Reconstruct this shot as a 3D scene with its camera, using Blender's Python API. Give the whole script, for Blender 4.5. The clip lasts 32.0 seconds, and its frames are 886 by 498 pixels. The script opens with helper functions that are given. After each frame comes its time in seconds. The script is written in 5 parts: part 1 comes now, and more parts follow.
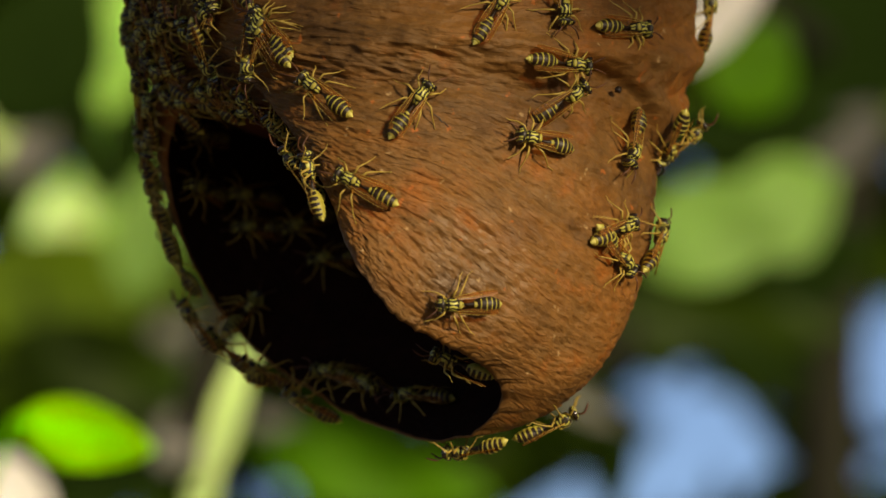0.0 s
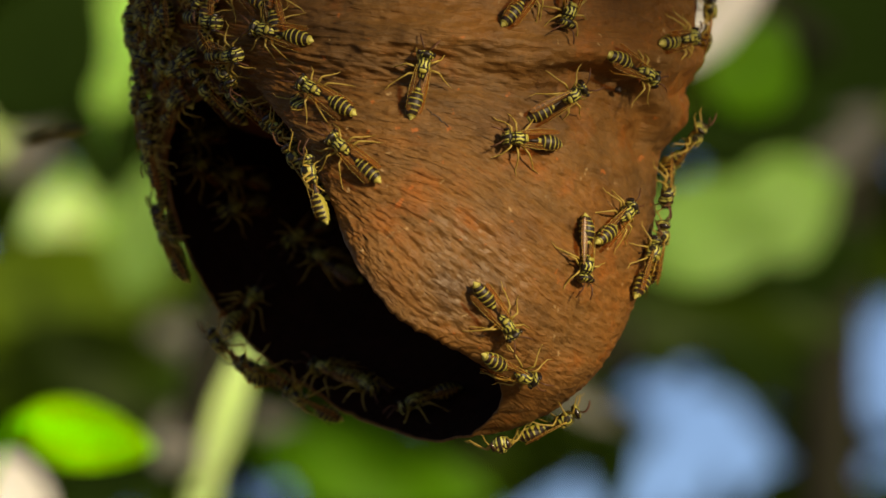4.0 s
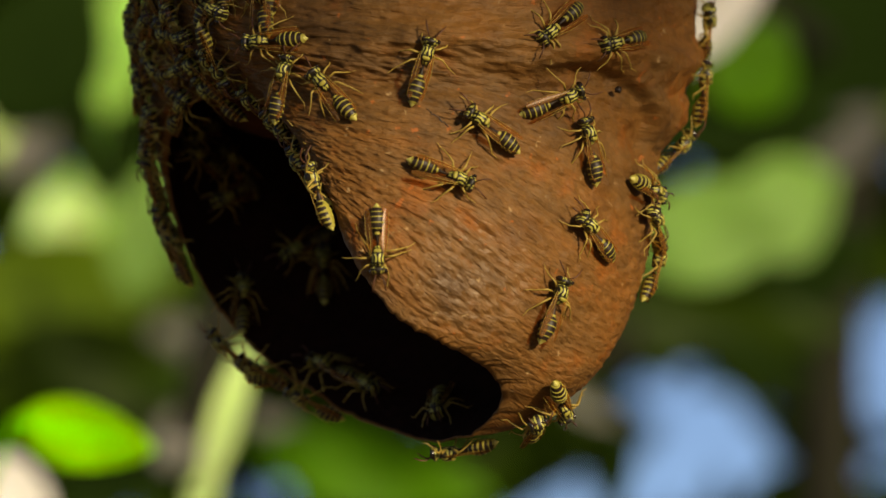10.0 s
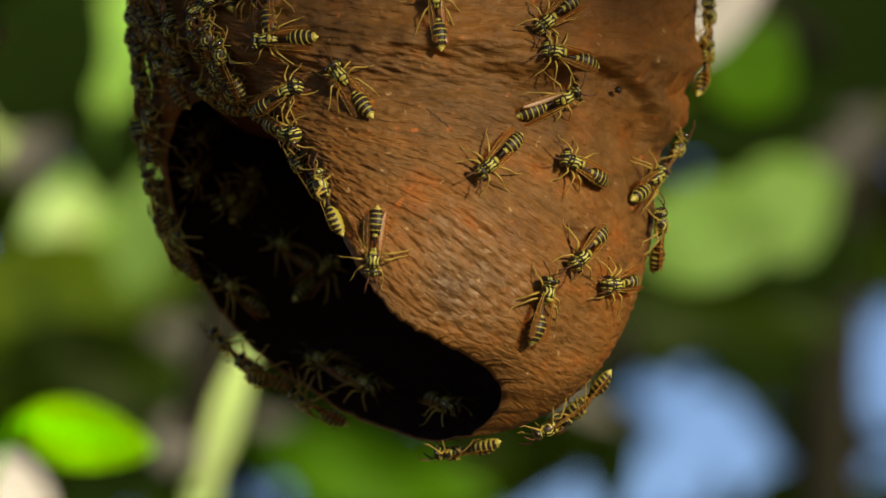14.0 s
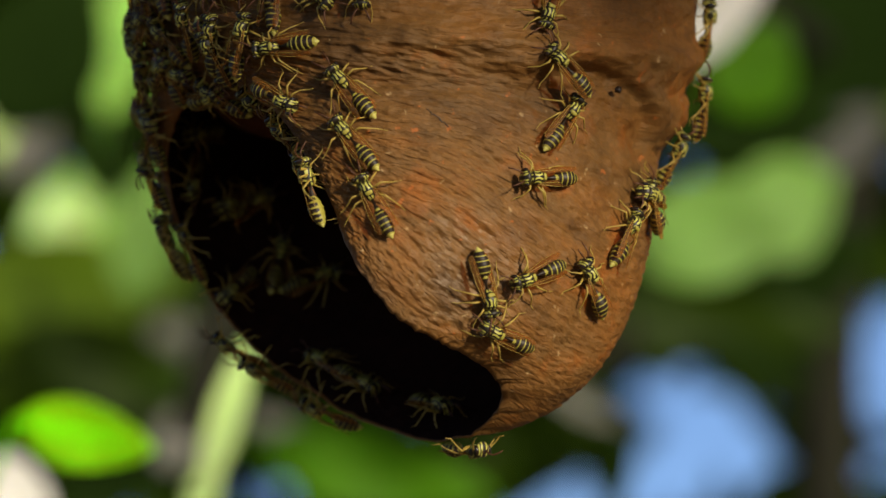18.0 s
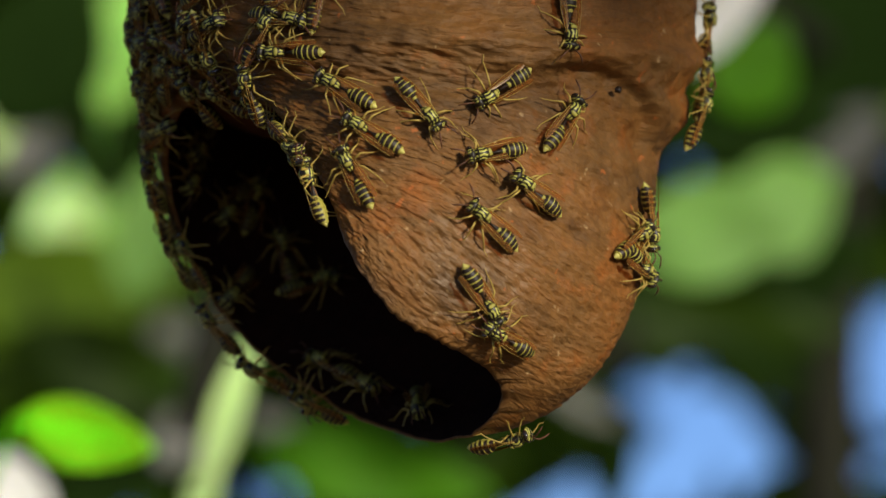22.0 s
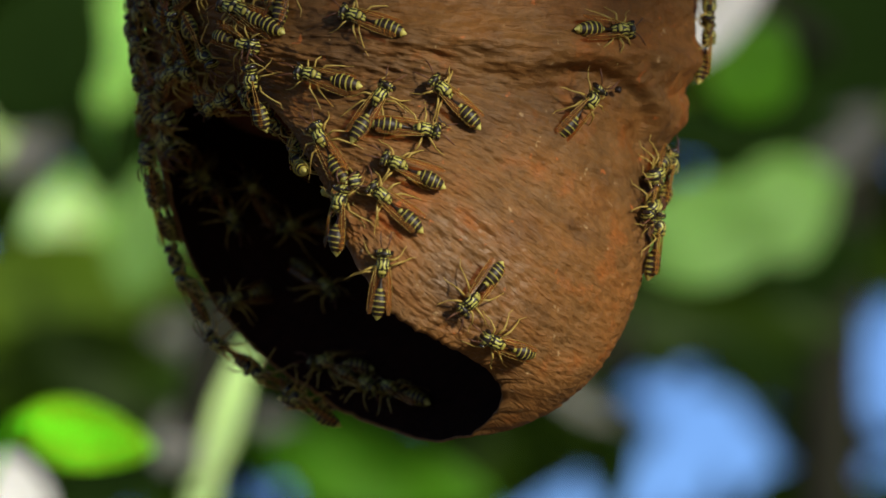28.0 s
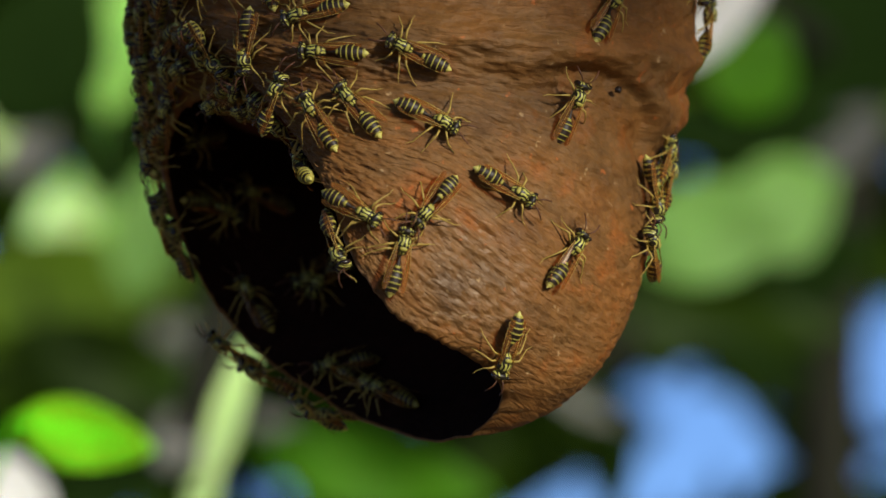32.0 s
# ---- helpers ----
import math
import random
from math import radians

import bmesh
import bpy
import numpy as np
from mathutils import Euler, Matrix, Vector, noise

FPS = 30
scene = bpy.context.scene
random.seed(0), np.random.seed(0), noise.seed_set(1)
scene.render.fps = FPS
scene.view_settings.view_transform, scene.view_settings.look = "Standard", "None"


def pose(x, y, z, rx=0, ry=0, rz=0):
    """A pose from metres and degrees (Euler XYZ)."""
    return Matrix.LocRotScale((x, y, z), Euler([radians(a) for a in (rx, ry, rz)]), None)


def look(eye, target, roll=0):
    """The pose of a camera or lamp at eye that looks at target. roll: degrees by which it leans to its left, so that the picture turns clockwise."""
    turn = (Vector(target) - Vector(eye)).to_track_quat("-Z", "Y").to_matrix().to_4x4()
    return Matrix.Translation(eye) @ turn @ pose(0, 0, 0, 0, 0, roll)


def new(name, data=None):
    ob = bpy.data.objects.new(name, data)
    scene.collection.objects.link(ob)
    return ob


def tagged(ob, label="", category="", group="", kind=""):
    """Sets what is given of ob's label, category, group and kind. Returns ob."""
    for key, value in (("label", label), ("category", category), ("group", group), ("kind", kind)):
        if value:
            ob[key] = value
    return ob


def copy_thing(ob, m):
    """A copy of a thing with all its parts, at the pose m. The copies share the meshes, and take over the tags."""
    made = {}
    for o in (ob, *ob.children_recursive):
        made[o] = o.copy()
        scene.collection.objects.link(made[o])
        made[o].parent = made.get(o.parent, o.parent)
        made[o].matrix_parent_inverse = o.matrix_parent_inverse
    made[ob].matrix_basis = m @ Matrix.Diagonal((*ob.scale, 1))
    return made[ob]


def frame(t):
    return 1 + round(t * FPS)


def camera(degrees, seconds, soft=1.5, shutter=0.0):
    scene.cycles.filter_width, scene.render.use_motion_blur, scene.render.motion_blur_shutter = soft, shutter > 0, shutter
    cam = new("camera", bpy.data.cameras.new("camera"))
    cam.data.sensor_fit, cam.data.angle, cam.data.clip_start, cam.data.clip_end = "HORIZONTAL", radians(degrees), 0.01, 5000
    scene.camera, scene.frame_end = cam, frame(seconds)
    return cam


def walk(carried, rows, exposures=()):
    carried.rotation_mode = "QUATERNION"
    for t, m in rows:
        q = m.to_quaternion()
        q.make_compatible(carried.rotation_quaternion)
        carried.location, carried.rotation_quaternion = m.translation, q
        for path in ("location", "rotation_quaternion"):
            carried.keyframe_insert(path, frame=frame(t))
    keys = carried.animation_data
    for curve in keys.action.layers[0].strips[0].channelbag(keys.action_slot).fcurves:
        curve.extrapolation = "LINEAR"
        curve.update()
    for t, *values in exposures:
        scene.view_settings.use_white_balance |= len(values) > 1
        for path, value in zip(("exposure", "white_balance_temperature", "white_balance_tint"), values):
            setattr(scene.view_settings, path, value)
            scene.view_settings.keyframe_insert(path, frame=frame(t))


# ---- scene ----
cam = camera(10.0, 32.0, shutter=0.5)
cam.data.dof.use_dof = True
cam.data.dof.focus_distance = 0.797
cam.data.dof.aperture_fstop = 18.0
EYE = look((0, 0, 1.6), (0, math.cos(radians(12.0)), 1.6 + math.sin(radians(12.0))))
walk(cam, [(0.0, EYE), (32.0, EYE)], [(0.0, 0.18, 7500, 9), (9.0, 0.18, 7500, 9), (14.0, 0.18, 7100, 9), (21.0, 0.18, 5950, 8), (28.0, 0.18, 5650, 8), (32.0, 0.18, 5650, 8)])

world = bpy.data.worlds.new("daylight")
scene.world = world
world.use_nodes = True
sky = world.node_tree.nodes.new("ShaderNodeTexSky")
sky.sky_type, sky.sun_disc = "NISHITA", False
SUN_WAY = Vector((0.58, -0.78, 0.22)).normalized()      # towards the sun: right of the view, behind the camera
sky.sun_elevation, sky.sun_rotation = math.asin(SUN_WAY.z), math.atan2(SUN_WAY.x, SUN_WAY.y)
sky.air_density, sky.dust_density, sky.ozone_density = 1.0, 0.2, 4.0
world.node_tree.nodes["Background"].inputs["Strength"].default_value = 0.115
deep = world.node_tree.nodes.new("ShaderNodeMix")
deep.data_type, deep.blend_type = "RGBA", "MULTIPLY"
deep.inputs["Factor"].default_value = 1.0
deep.inputs["B"].default_value = (1.06, 0.96, 1.14, 1)       # the clear deep blue of a dry day
world.node_tree.links.new(sky.outputs["Color"], deep.inputs["A"])
world.node_tree.links.new(deep.outputs["Result"], world.node_tree.nodes["Background"].inputs["Color"])

lamp = bpy.data.lights.new("sun", "SUN")
lamp.energy, lamp.angle, lamp.color = 4.1, radians(6.0), (1.0, 0.86, 0.62)
sun = new("sun", lamp)
sun.matrix_world = look(Vector((0, 0.83, 1.8)) + SUN_WAY * 4, (0, 0.83, 1.8))

# ---- materials ----
def material(name, rough=0.6, spec=0.4):
    m = bpy.data.materials.new(name)
    m.use_nodes = True
    b = m.node_tree.nodes["Principled BSDF"]
    b.inputs["Roughness"].default_value = rough
    b.inputs["Specular IOR Level"].default_value = spec
    return m, m.node_tree, b


def node(tree, kind, **values):
    n = tree.nodes.new(kind)
    for k, v in values.items():
        n.inputs[k.replace("_", " ")].default_value = v
    return n


def ramp(tree, source, stops):
    r = tree.nodes.new("ShaderNodeValToRGB")
    while len(r.color_ramp.elements) < len(stops):
        r.color_ramp.elements.new(0.5)
    for e, (p, c) in zip(r.color_ramp.elements, stops):
        e.position, e.color = p, (*c, 1)
    tree.links.new(source, r.inputs["Fac"])
    return r.outputs["Color"]


def blend(tree, fac, a, b, mode="MIX"):
    m = tree.nodes.new("ShaderNodeMix")
    m.data_type, m.blend_type = "RGBA", mode
    for socket, v in ((m.inputs["Factor"], fac), (m.inputs["A"], a), (m.inputs["B"], b)):
        if isinstance(v, bpy.types.NodeSocket):
            tree.links.new(v, socket)
        else:
            socket.default_value = v if isinstance(v, float) else (*v, 1)
    return m.outputs["Result"]


def stretched_noise(tree, vector, size, scale, detail=6.0, rough=0.6, warp=0.0):
    mp = tree.nodes.new("ShaderNodeMapping")
    mp.inputs["Scale"].default_value = size
    tree.links.new(vector, mp.inputs["Vector"])
    n = node(tree, "ShaderNodeTexNoise", Scale=scale, Detail=detail, Roughness=rough, Distortion=warp)
    tree.links.new(mp.outputs["Vector"], n.inputs["Vector"])
    return n.outputs["Fac"]


def bumped(tree, shader, heights):
    last = None
    for h, strength, distance in heights:
        b = node(tree, "ShaderNodeBump", Strength=strength, Distance=distance)
        tree.links.new(h, b.inputs["Height"])
        if last:
            tree.links.new(last, b.inputs["Normal"])
        last = b.outputs["Normal"]
    tree.links.new(last, shader.inputs["Normal"])


def nest_paper():
    m, t, b = material("nest_paper", 0.5, 0.75)
    co = t.nodes.new("ShaderNodeTexCoord")
    uv, ob = co.outputs["UV"], co.outputs["Object"]      # UV follows the strokes in which the paper was laid
    stroke = stretched_noise(t, uv, (24, 62, 1), 1.0, 6.0, 0.68, 0.5)
    ridge = stretched_noise(t, uv, (15, 52, 1), 1.0, 2.5, 0.5, 0.7)
    ripple = stretched_noise(t, uv, (44, 120, 1), 1.0, 2.0, 0.45, 0.4)
    pimple = stretched_noise(t, ob, (1, 1, 1), 1500.0, 1.0, 0.4)
    groove = stretched_noise(t, uv, (9, 34, 1), 1.0, 2.5, 0.5, 0.5)
    nick = stretched_noise(t, uv, (22, 74, 1), 1.0, 2.0, 0.5, 0.5)
    thread = stretched_noise(t, uv, (70, 210, 1), 1.0, 5.0, 0.65, 0.3)
    band = stretched_noise(t, uv, (3, 15, 1), 1.0, 5.0, 0.6, 0.3)
    patch = stretched_noise(t, ob, (1, 1, 1.4), 34.0, 5.0, 0.6)
    blotch = stretched_noise(t, ob, (1, 1, 1), 120.0, 4.0, 0.6)
    grain = stretched_noise(t, ob, (1, 1, 1), 1100.0, 6.0, 0.7)
    fleck = stretched_noise(t, ob, (1, 1, 1), 420.0, 3.0, 0.55)
    colour = ramp(t, stroke, [(0.28, (0.122, 0.056, 0.0145)), (0.45, (0.148, 0.070, 0.0185)), (0.60, (0.163, 0.079, 0.022)), (0.75, (0.192, 0.098, 0.032))])
    colour = blend(t, 0.8, colour, ramp(t, band, [(0.34, (0.76, 0.80, 0.90)), (0.50, (1, 1, 1)), (0.66, (1.14, 1.02, 0.86))]), "MULTIPLY")
    colour = blend(t, 0.8, colour, ramp(t, patch, [(0.36, (0.60, 0.63, 0.78)), (0.48, (0.98, 1.0, 1.06)), (0.62, (1.20, 1.04, 0.82))]), "MULTIPLY")
    colour = blend(t, 0.6, colour, ramp(t, blotch, [(0.34, (0.62, 0.60, 0.64)), (0.46, (1, 1, 1)), (0.56, (1, 1, 1)), (0.66, (1.4, 1.02, 0.72))]), "MULTIPLY")
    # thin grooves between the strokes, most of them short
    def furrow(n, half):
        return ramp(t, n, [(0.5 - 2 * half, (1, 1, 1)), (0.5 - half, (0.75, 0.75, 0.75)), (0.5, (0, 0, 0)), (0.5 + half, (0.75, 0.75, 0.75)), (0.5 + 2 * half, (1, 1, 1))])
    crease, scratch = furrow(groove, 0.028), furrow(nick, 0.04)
    # groove shade is faintly put into the colour as well as the bump
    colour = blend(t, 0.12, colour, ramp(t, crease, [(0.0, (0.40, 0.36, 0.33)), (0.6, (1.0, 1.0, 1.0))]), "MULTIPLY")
    # chewed flecks of red and pale bark
    colour = blend(t, ramp(t, fleck, [(0.68, (0, 0, 0)), (0.73, (0.75, 0.75, 0.75))]), colour, (0.36, 0.105, 0.022))
    colour = blend(t, ramp(t, fleck, [(0.27, (0.6, 0.6, 0.6)), (0.31, (0, 0, 0))]), colour, (0.40, 0.27, 0.13))
    fine = ramp(t, grain, [(0.34, (0.72, 0.70, 0.68)), (0.48, (1.02, 1.02, 1.02)), (0.62, (1.35, 1.3, 1.22))])
    colour = blend(t, 0.5, colour, fine, "MULTIPLY")
    lip_uv = t.nodes.new("ShaderNodeUVMap")
    lip_uv.uv_map = "Lip"
    sep = t.nodes.new("ShaderNodeSeparateXYZ")
    t.links.new(lip_uv.outputs["UV"], sep.inputs[0])
    fresh = blend(t, 1.0, ramp(t, sep.outputs["Y"], [(0.955, (0, 0, 0)), (0.985, (0.85, 0.85, 0.85))]), ramp(t, sep.outputs["X"], [(0.20, (0, 0, 0)), (0.29, (0.35, 0.35, 0.35)), (0.32, (1, 1, 1)), (0.40, (1, 1, 1)), (0.46, (0, 0, 0))]), "MULTIPLY")
    colour = blend(t, fresh, colour, blend(t, 1.0, (0.135, 0.105, 0.085), fine, "MULTIPLY"))      # the newest paper, along the lip, is greyer
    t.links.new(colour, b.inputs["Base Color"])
    # feet have polished the front of the bag, where the ridges stand highest
    def around(x, y, wide, high):
        mp = t.nodes.new("ShaderNodeMapping")
        mp.vector_type, mp.inputs["Location"].default_value, mp.inputs["Scale"].default_value = "TEXTURE", (x, y, 0), (wide, high, 1)
        t.links.new(uv, mp.inputs["Vector"])
        ball = t.nodes.new("ShaderNodeTexGradient")
        ball.gradient_type = "SPHERICAL"
        t.links.new(mp.outputs["Vector"], ball.inputs["Vector"])
        return ball.outputs["Fac"]
    proud = blend(t, 1.0, ridge, ramp(t, around(1.24, 0.49, 0.62, 0.36), [(0.0, (0.42, 0.42, 0.42)), (0.7, (1, 1, 1))]), "MULTIPLY")
    polish = blend(t, 1.0, ramp(t, around(1.21, 0.59, 0.17, 0.16), [(0.0, (0.14, 0.14, 0.14)), (0.5, (1, 1, 1))]), ramp(t, stroke, [(0.42, (0.15, 0.15, 0.15)), (0.62, (1, 1, 1))]), "MULTIPLY")
    t.links.new(blend(t, polish, (0.55, 0.55, 0.55), ramp(t, thread, [(0.32, (0.50, 0.50, 0.50)), (0.60, (0.32, 0.32, 0.32))])), b.inputs["Roughness"])
    t.links.new(blend(t, polish, (0.22, 0.22, 0.22), (0.85, 0.85, 0.85)), b.inputs["Specular IOR Level"])
    b.inputs["Specular Tint"].default_value = (1.0, 0.86, 0.72, 1)      # resin in the pulp warms its gloss
    bumped(t, b, [(proud, 1.0, 0.00042), (stroke, 0.7, 0.00046), (grain, 0.5, 0.00010), (crease, 0.6, 0.00008), (scratch, 0.5, 0.00006), (ripple, 0.8, 0.00022), (pimple, 0.5, 0.00016)])
    return m


def plain(name, colour, rough=0.5, spec=0.4, vary=0.25, scale=600.0, bump=0.1):
    """One colour with grain at two sizes."""
    m, t, b = material(name, rough, spec)
    co = t.nodes.new("ShaderNodeTexCoord").outputs["Object"]
    big = stretched_noise(t, co, (1, 1, 1), scale * 0.2, 3.0)
    small = stretched_noise(t, co, (1, 1, 1), scale, 4.0)
    lo, hi = tuple(c * (1 - vary) for c in colour), tuple(min(1, c * (1 + vary)) for c in colour)
    col = blend(t, 0.5, ramp(t, big, [(0.35, lo), (0.65, hi)]), ramp(t, small, [(0.35, lo), (0.65, hi)]))
    t.links.new(col, b.inputs["Base Color"])
    bumped(t, b, [(small, bump, 0.3 / scale)])
    return m


def marked_skin(name, across, along):
    """Yellow and black marks, alike on both sides: bands by the distance from the middle line, cut by rings along the length."""
    m, t, b = material(name, 0.42, 0.35)
    co = t.nodes.new("ShaderNodeTexCoord").outputs["Object"]
    sep = t.nodes.new("ShaderNodeSeparateXYZ")
    t.links.new(co, sep.inputs[0])

    def calc(kind, x, y, z=0.0):
        n = t.nodes.new("ShaderNodeMath")
        n.operation = kind
        for socket, v in zip(n.inputs, (x, y, z)):
            if isinstance(v, float):
                socket.default_value = v
            else:
                t.links.new(v, socket)
        return n.outputs[0]
    wobble = calc("SUBTRACT", stretched_noise(t, co, (1, 1, 1), 1300.0, 2.0, 0.5), 0.5)
    side = calc("MULTIPLY", calc("ABSOLUTE", sep.outputs["Y"], 0.0), 1.0 / 0.00135)
    bend = calc("MULTIPLY", calc("SINE", calc("MULTIPLY", sep.outputs["X"], 2600.0), 0.0), 0.07)
    u = calc("ADD", calc("MULTIPLY_ADD", wobble, 0.35, side), bend)
    v = calc("MULTIPLY_ADD", wobble, 0.12, calc("MULTIPLY_ADD", sep.outputs["X"], 1.0 / 0.0038, 0.5))
    lines = blend(t, 1.0, ramp(t, u, across), ramp(t, v, along), "MULTIPLY")
    t.links.new(blend(t, lines, (0.018, 0.013, 0.008), (0.45, 0.42, 0.085)), b.inputs["Base Color"])
    return m


def stripes(edges):
    """Ramp stops that change between dark and light at each edge, dark first."""
    stops, on = [(0.0, (0, 0, 0))], 0
    for e in edges:
        stops += [(e - 0.012, (on, on, on)), (e + 0.012, (1 - on,) * 3)]
        on = 1 - on
    return stops


def leaf_skin(name, colour, lit=0.5, rough=0.35, through_it=(1.5, 2.1, 0.4)):
    m, t, b = material(name, rough + 0.15, 0.12)
    co = t.nodes.new("ShaderNodeTexCoord").outputs["Object"]
    big = stretched_noise(t, co, (1, 1, 1), 14.0, 3.0)
    col = ramp(t, big, [(0.3, tuple(c * 0.7 for c in colour)), (0.7, tuple(c * 1.3 for c in colour))])
    t.links.new(col, b.inputs["Base Color"])
    tr = t.nodes.new("ShaderNodeBsdfTranslucent")
    t.links.new(blend(t, 1.0, col, through_it, "MULTIPLY"), tr.inputs["Color"])
    mix = t.nodes.new("ShaderNodeMixShader")
    mix.inputs[0].default_value = lit
    t.links.new(b.outputs[0], mix.inputs[1])
    t.links.new(tr.outputs[0], mix.inputs[2])
    t.links.new(mix.outputs[0], t.nodes["Material Output"].inputs["Surface"])
    return m


def wing_skin():
    m, t, b = material("wing_membrane", 0.3, 0.6)
    co = t.nodes.new("ShaderNodeTexCoord").outputs["Object"]
    n = stretched_noise(t, co, (1, 4, 1), 500.0, 3.0)
    t.links.new(ramp(t, n, [(0.3, (0.23, 0.115, 0.034)), (0.7, (0.41, 0.24, 0.075))]), b.inputs["Base Color"])
    clear = t.nodes.new("ShaderNodeBsdfTransparent")
    clear.inputs["Color"].default_value = (0.90, 0.64, 0.38, 1)
    mix = t.nodes.new("ShaderNodeMixShader")
    mix.inputs[0].default_value = 0.78
    t.links.new(b.outputs[0], mix.inputs[1])
    t.links.new(clear.outputs[0], mix.inputs[2])
    t.links.new(mix.outputs[0], t.nodes["Material Output"].inputs["Surface"])
    return m


PAPER = nest_paper()
# inner side of the paper, near black: the mouth's shade put into colour
INNER = plain("shade_dark_inner_paper", (0.019, 0.006, 0.003), 0.9, 0.1, 0.4, 500.0, 0.5)
COMB = plain("comb_paper", (0.075, 0.022, 0.008), 0.8, 0.2, 0.3, 700.0, 0.4)
YELLOW = plain("yellow_cuticle", (0.33, 0.285, 0.045), 0.5, 0.35, 0.16, 900.0)
PALE = plain("pale_yellow_cuticle", (0.50, 0.45, 0.11), 0.5, 0.4, 0.12, 900.0)
BLACK = plain("black_cuticle", (0.022, 0.012, 0.007), 0.5, 0.35, 0.3, 900.0)
AMBER = plain("amber_leg_cuticle", (0.34, 0.235, 0.045), 0.5, 0.35, 0.2, 900.0)
FEELER = plain("antenna_cuticle", (0.09, 0.035, 0.015), 0.5, 0.3, 0.3, 900.0)
EYE_SKIN = plain("dark_eye", (0.02, 0.012, 0.008), 0.2, 0.6, 0.2, 900.0, 0.02)
THORAX = marked_skin("thorax_skin", stripes((0.12, 0.34, 0.56, 0.74, 0.90)), stripes((0.08, 0.18, 0.25, 0.34, 0.42, 0.76, 0.84)))
FACE = marked_skin("head_skin", stripes((0.30, 0.50, 0.66, 0.84)), stripes((0.36, 0.44, 0.54)))
WING = wing_skin()
BARK = plain("dark_bark", (0.016, 0.016, 0.009), 0.85, 0.2, 0.4, 60.0, 0.6)
SOIL = plain("leaf_litter", (0.26, 0.18, 0.09), 0.9, 0.2, 0.45, 6.0, 0.6)
LEAF = leaf_skin("mid_green_leaf", (0.11, 0.19, 0.010), 0.4)
# dark copy of the mid-green leaf, with the wood's shade in its colour
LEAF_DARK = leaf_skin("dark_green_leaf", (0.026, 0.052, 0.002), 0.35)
LEAF_PALE = leaf_skin("pale_glossy_leaf", (0.68, 0.84, 0.37), 0.35, 0.2, (1.2, 1.45, 0.8))
# full sun is put into this brighter green
LEAF_LIT = leaf_skin("sunlit_bright_leaf", (0.46, 0.74, 0.008), 0.5, 0.4)
LEAF_SOFT = leaf_skin("soft_green_leaf", (0.21, 0.37, 0.09), 0.35, 0.3)
LEAF_GREEN = leaf_skin("fresh_green_leaf", (0.10, 0.26, 0.006), 0.5, 0.4)
# pale copy of the dry leaf, its sunlight put into the colour
LEAF_WHITE = leaf_skin("sunlit_white_leaf", (0.80, 0.79, 0.77), 0.3, 0.6, (1.1, 1.1, 1.0))
LEAF_DRY = leaf_skin("dry_grey_leaf", (0.23, 0.23, 0.205), 0.35, 0.6, (1.2, 1.2, 1.0))
LEAF_GLOSSY = leaf_skin("polished_leaf", (0.33, 0.58, 0.11), 0.3, 0.2)
LEAF_GLOSSY.node_tree.nodes["Principled BSDF"].inputs["Specular IOR Level"].default_value = 0.5
# a still darker leaf whose near-black colour stands for deep shade
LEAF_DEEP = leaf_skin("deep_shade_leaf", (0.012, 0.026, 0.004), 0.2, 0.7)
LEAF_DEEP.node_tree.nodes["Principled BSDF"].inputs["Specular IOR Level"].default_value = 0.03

# ---- the nest's form: a lofted bag, from its widest ring down to an oblique mouth ----
PITCH = 12.0                    # degrees by which the camera looks up
DIST = 0.83                     # metres from the lens to the nest's axis
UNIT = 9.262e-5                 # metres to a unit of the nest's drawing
TAN = math.tan(radians(PITCH))
EYE_AT = np.array([0.0, 0.0, 1.6])
FWD = np.array([0.0, math.cos(radians(PITCH)), math.sin(radians(PITCH))])
UPV = np.array([0.0, -math.sin(radians(PITCH)), math.cos(radians(PITCH))])
SIDE = np.array([1.0, 0.0, 0.0])


def to_world(px, py, d):
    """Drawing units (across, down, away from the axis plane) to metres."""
    d = d * UNIT
    px, py = (px - 784) * UNIT, (441 - py) * UNIT
    d = d + TAN * py
    g = 1 + d / DIST
    return (EYE_AT + np.multiply.outer(px * g, SIDE) + np.multiply.outer(py * g, UPV)
            + np.multiply.outer(DIST + d, FWD))


def ring_table(theta, points):
    """A smooth closed curve through evenly spaced points."""
    pts = np.array(points, float)
    n = len(pts)
    x = (np.asarray(theta, float) / 360.0 * n) % n
    i = np.floor(x).astype(int)
    f = (x - i)[..., None]
    a, b, c, d = (pts[(i + k) % n] for k in (-1, 0, 1, 2))
    return 0.5 * (2 * b + (c - a) * f + (2 * a - 5 * b + 4 * c - d) * f ** 2 + (3 * b - a - 3 * c + d) * f ** 3)


MOUTH = [(900, 705, -260), (872, 652, -330), (805, 612, -400), (722, 570, -445), (655, 503, -475), (612, 430, -465), (575, 330, -420), (505, 205, -280),
         (350, 172, -90), (290, 245, 50), (298, 355, 150), (340, 470, 220), (412, 577, 260), (533, 677, 220), (683, 754, 80), (830, 774, -140)]
LEAVE = [(-32, 430, 0), (10, 260, -25), (-5, 80, 0), (0, 260, 30)]
ARRIVE = [(270, 25, 60), (40, -90, -40), (-70, -60, 0), (40, -150, 110)]


def smooth(x):
    x = np.clip(x, 0, 1)
    return x * x * (3 - 2 * x)


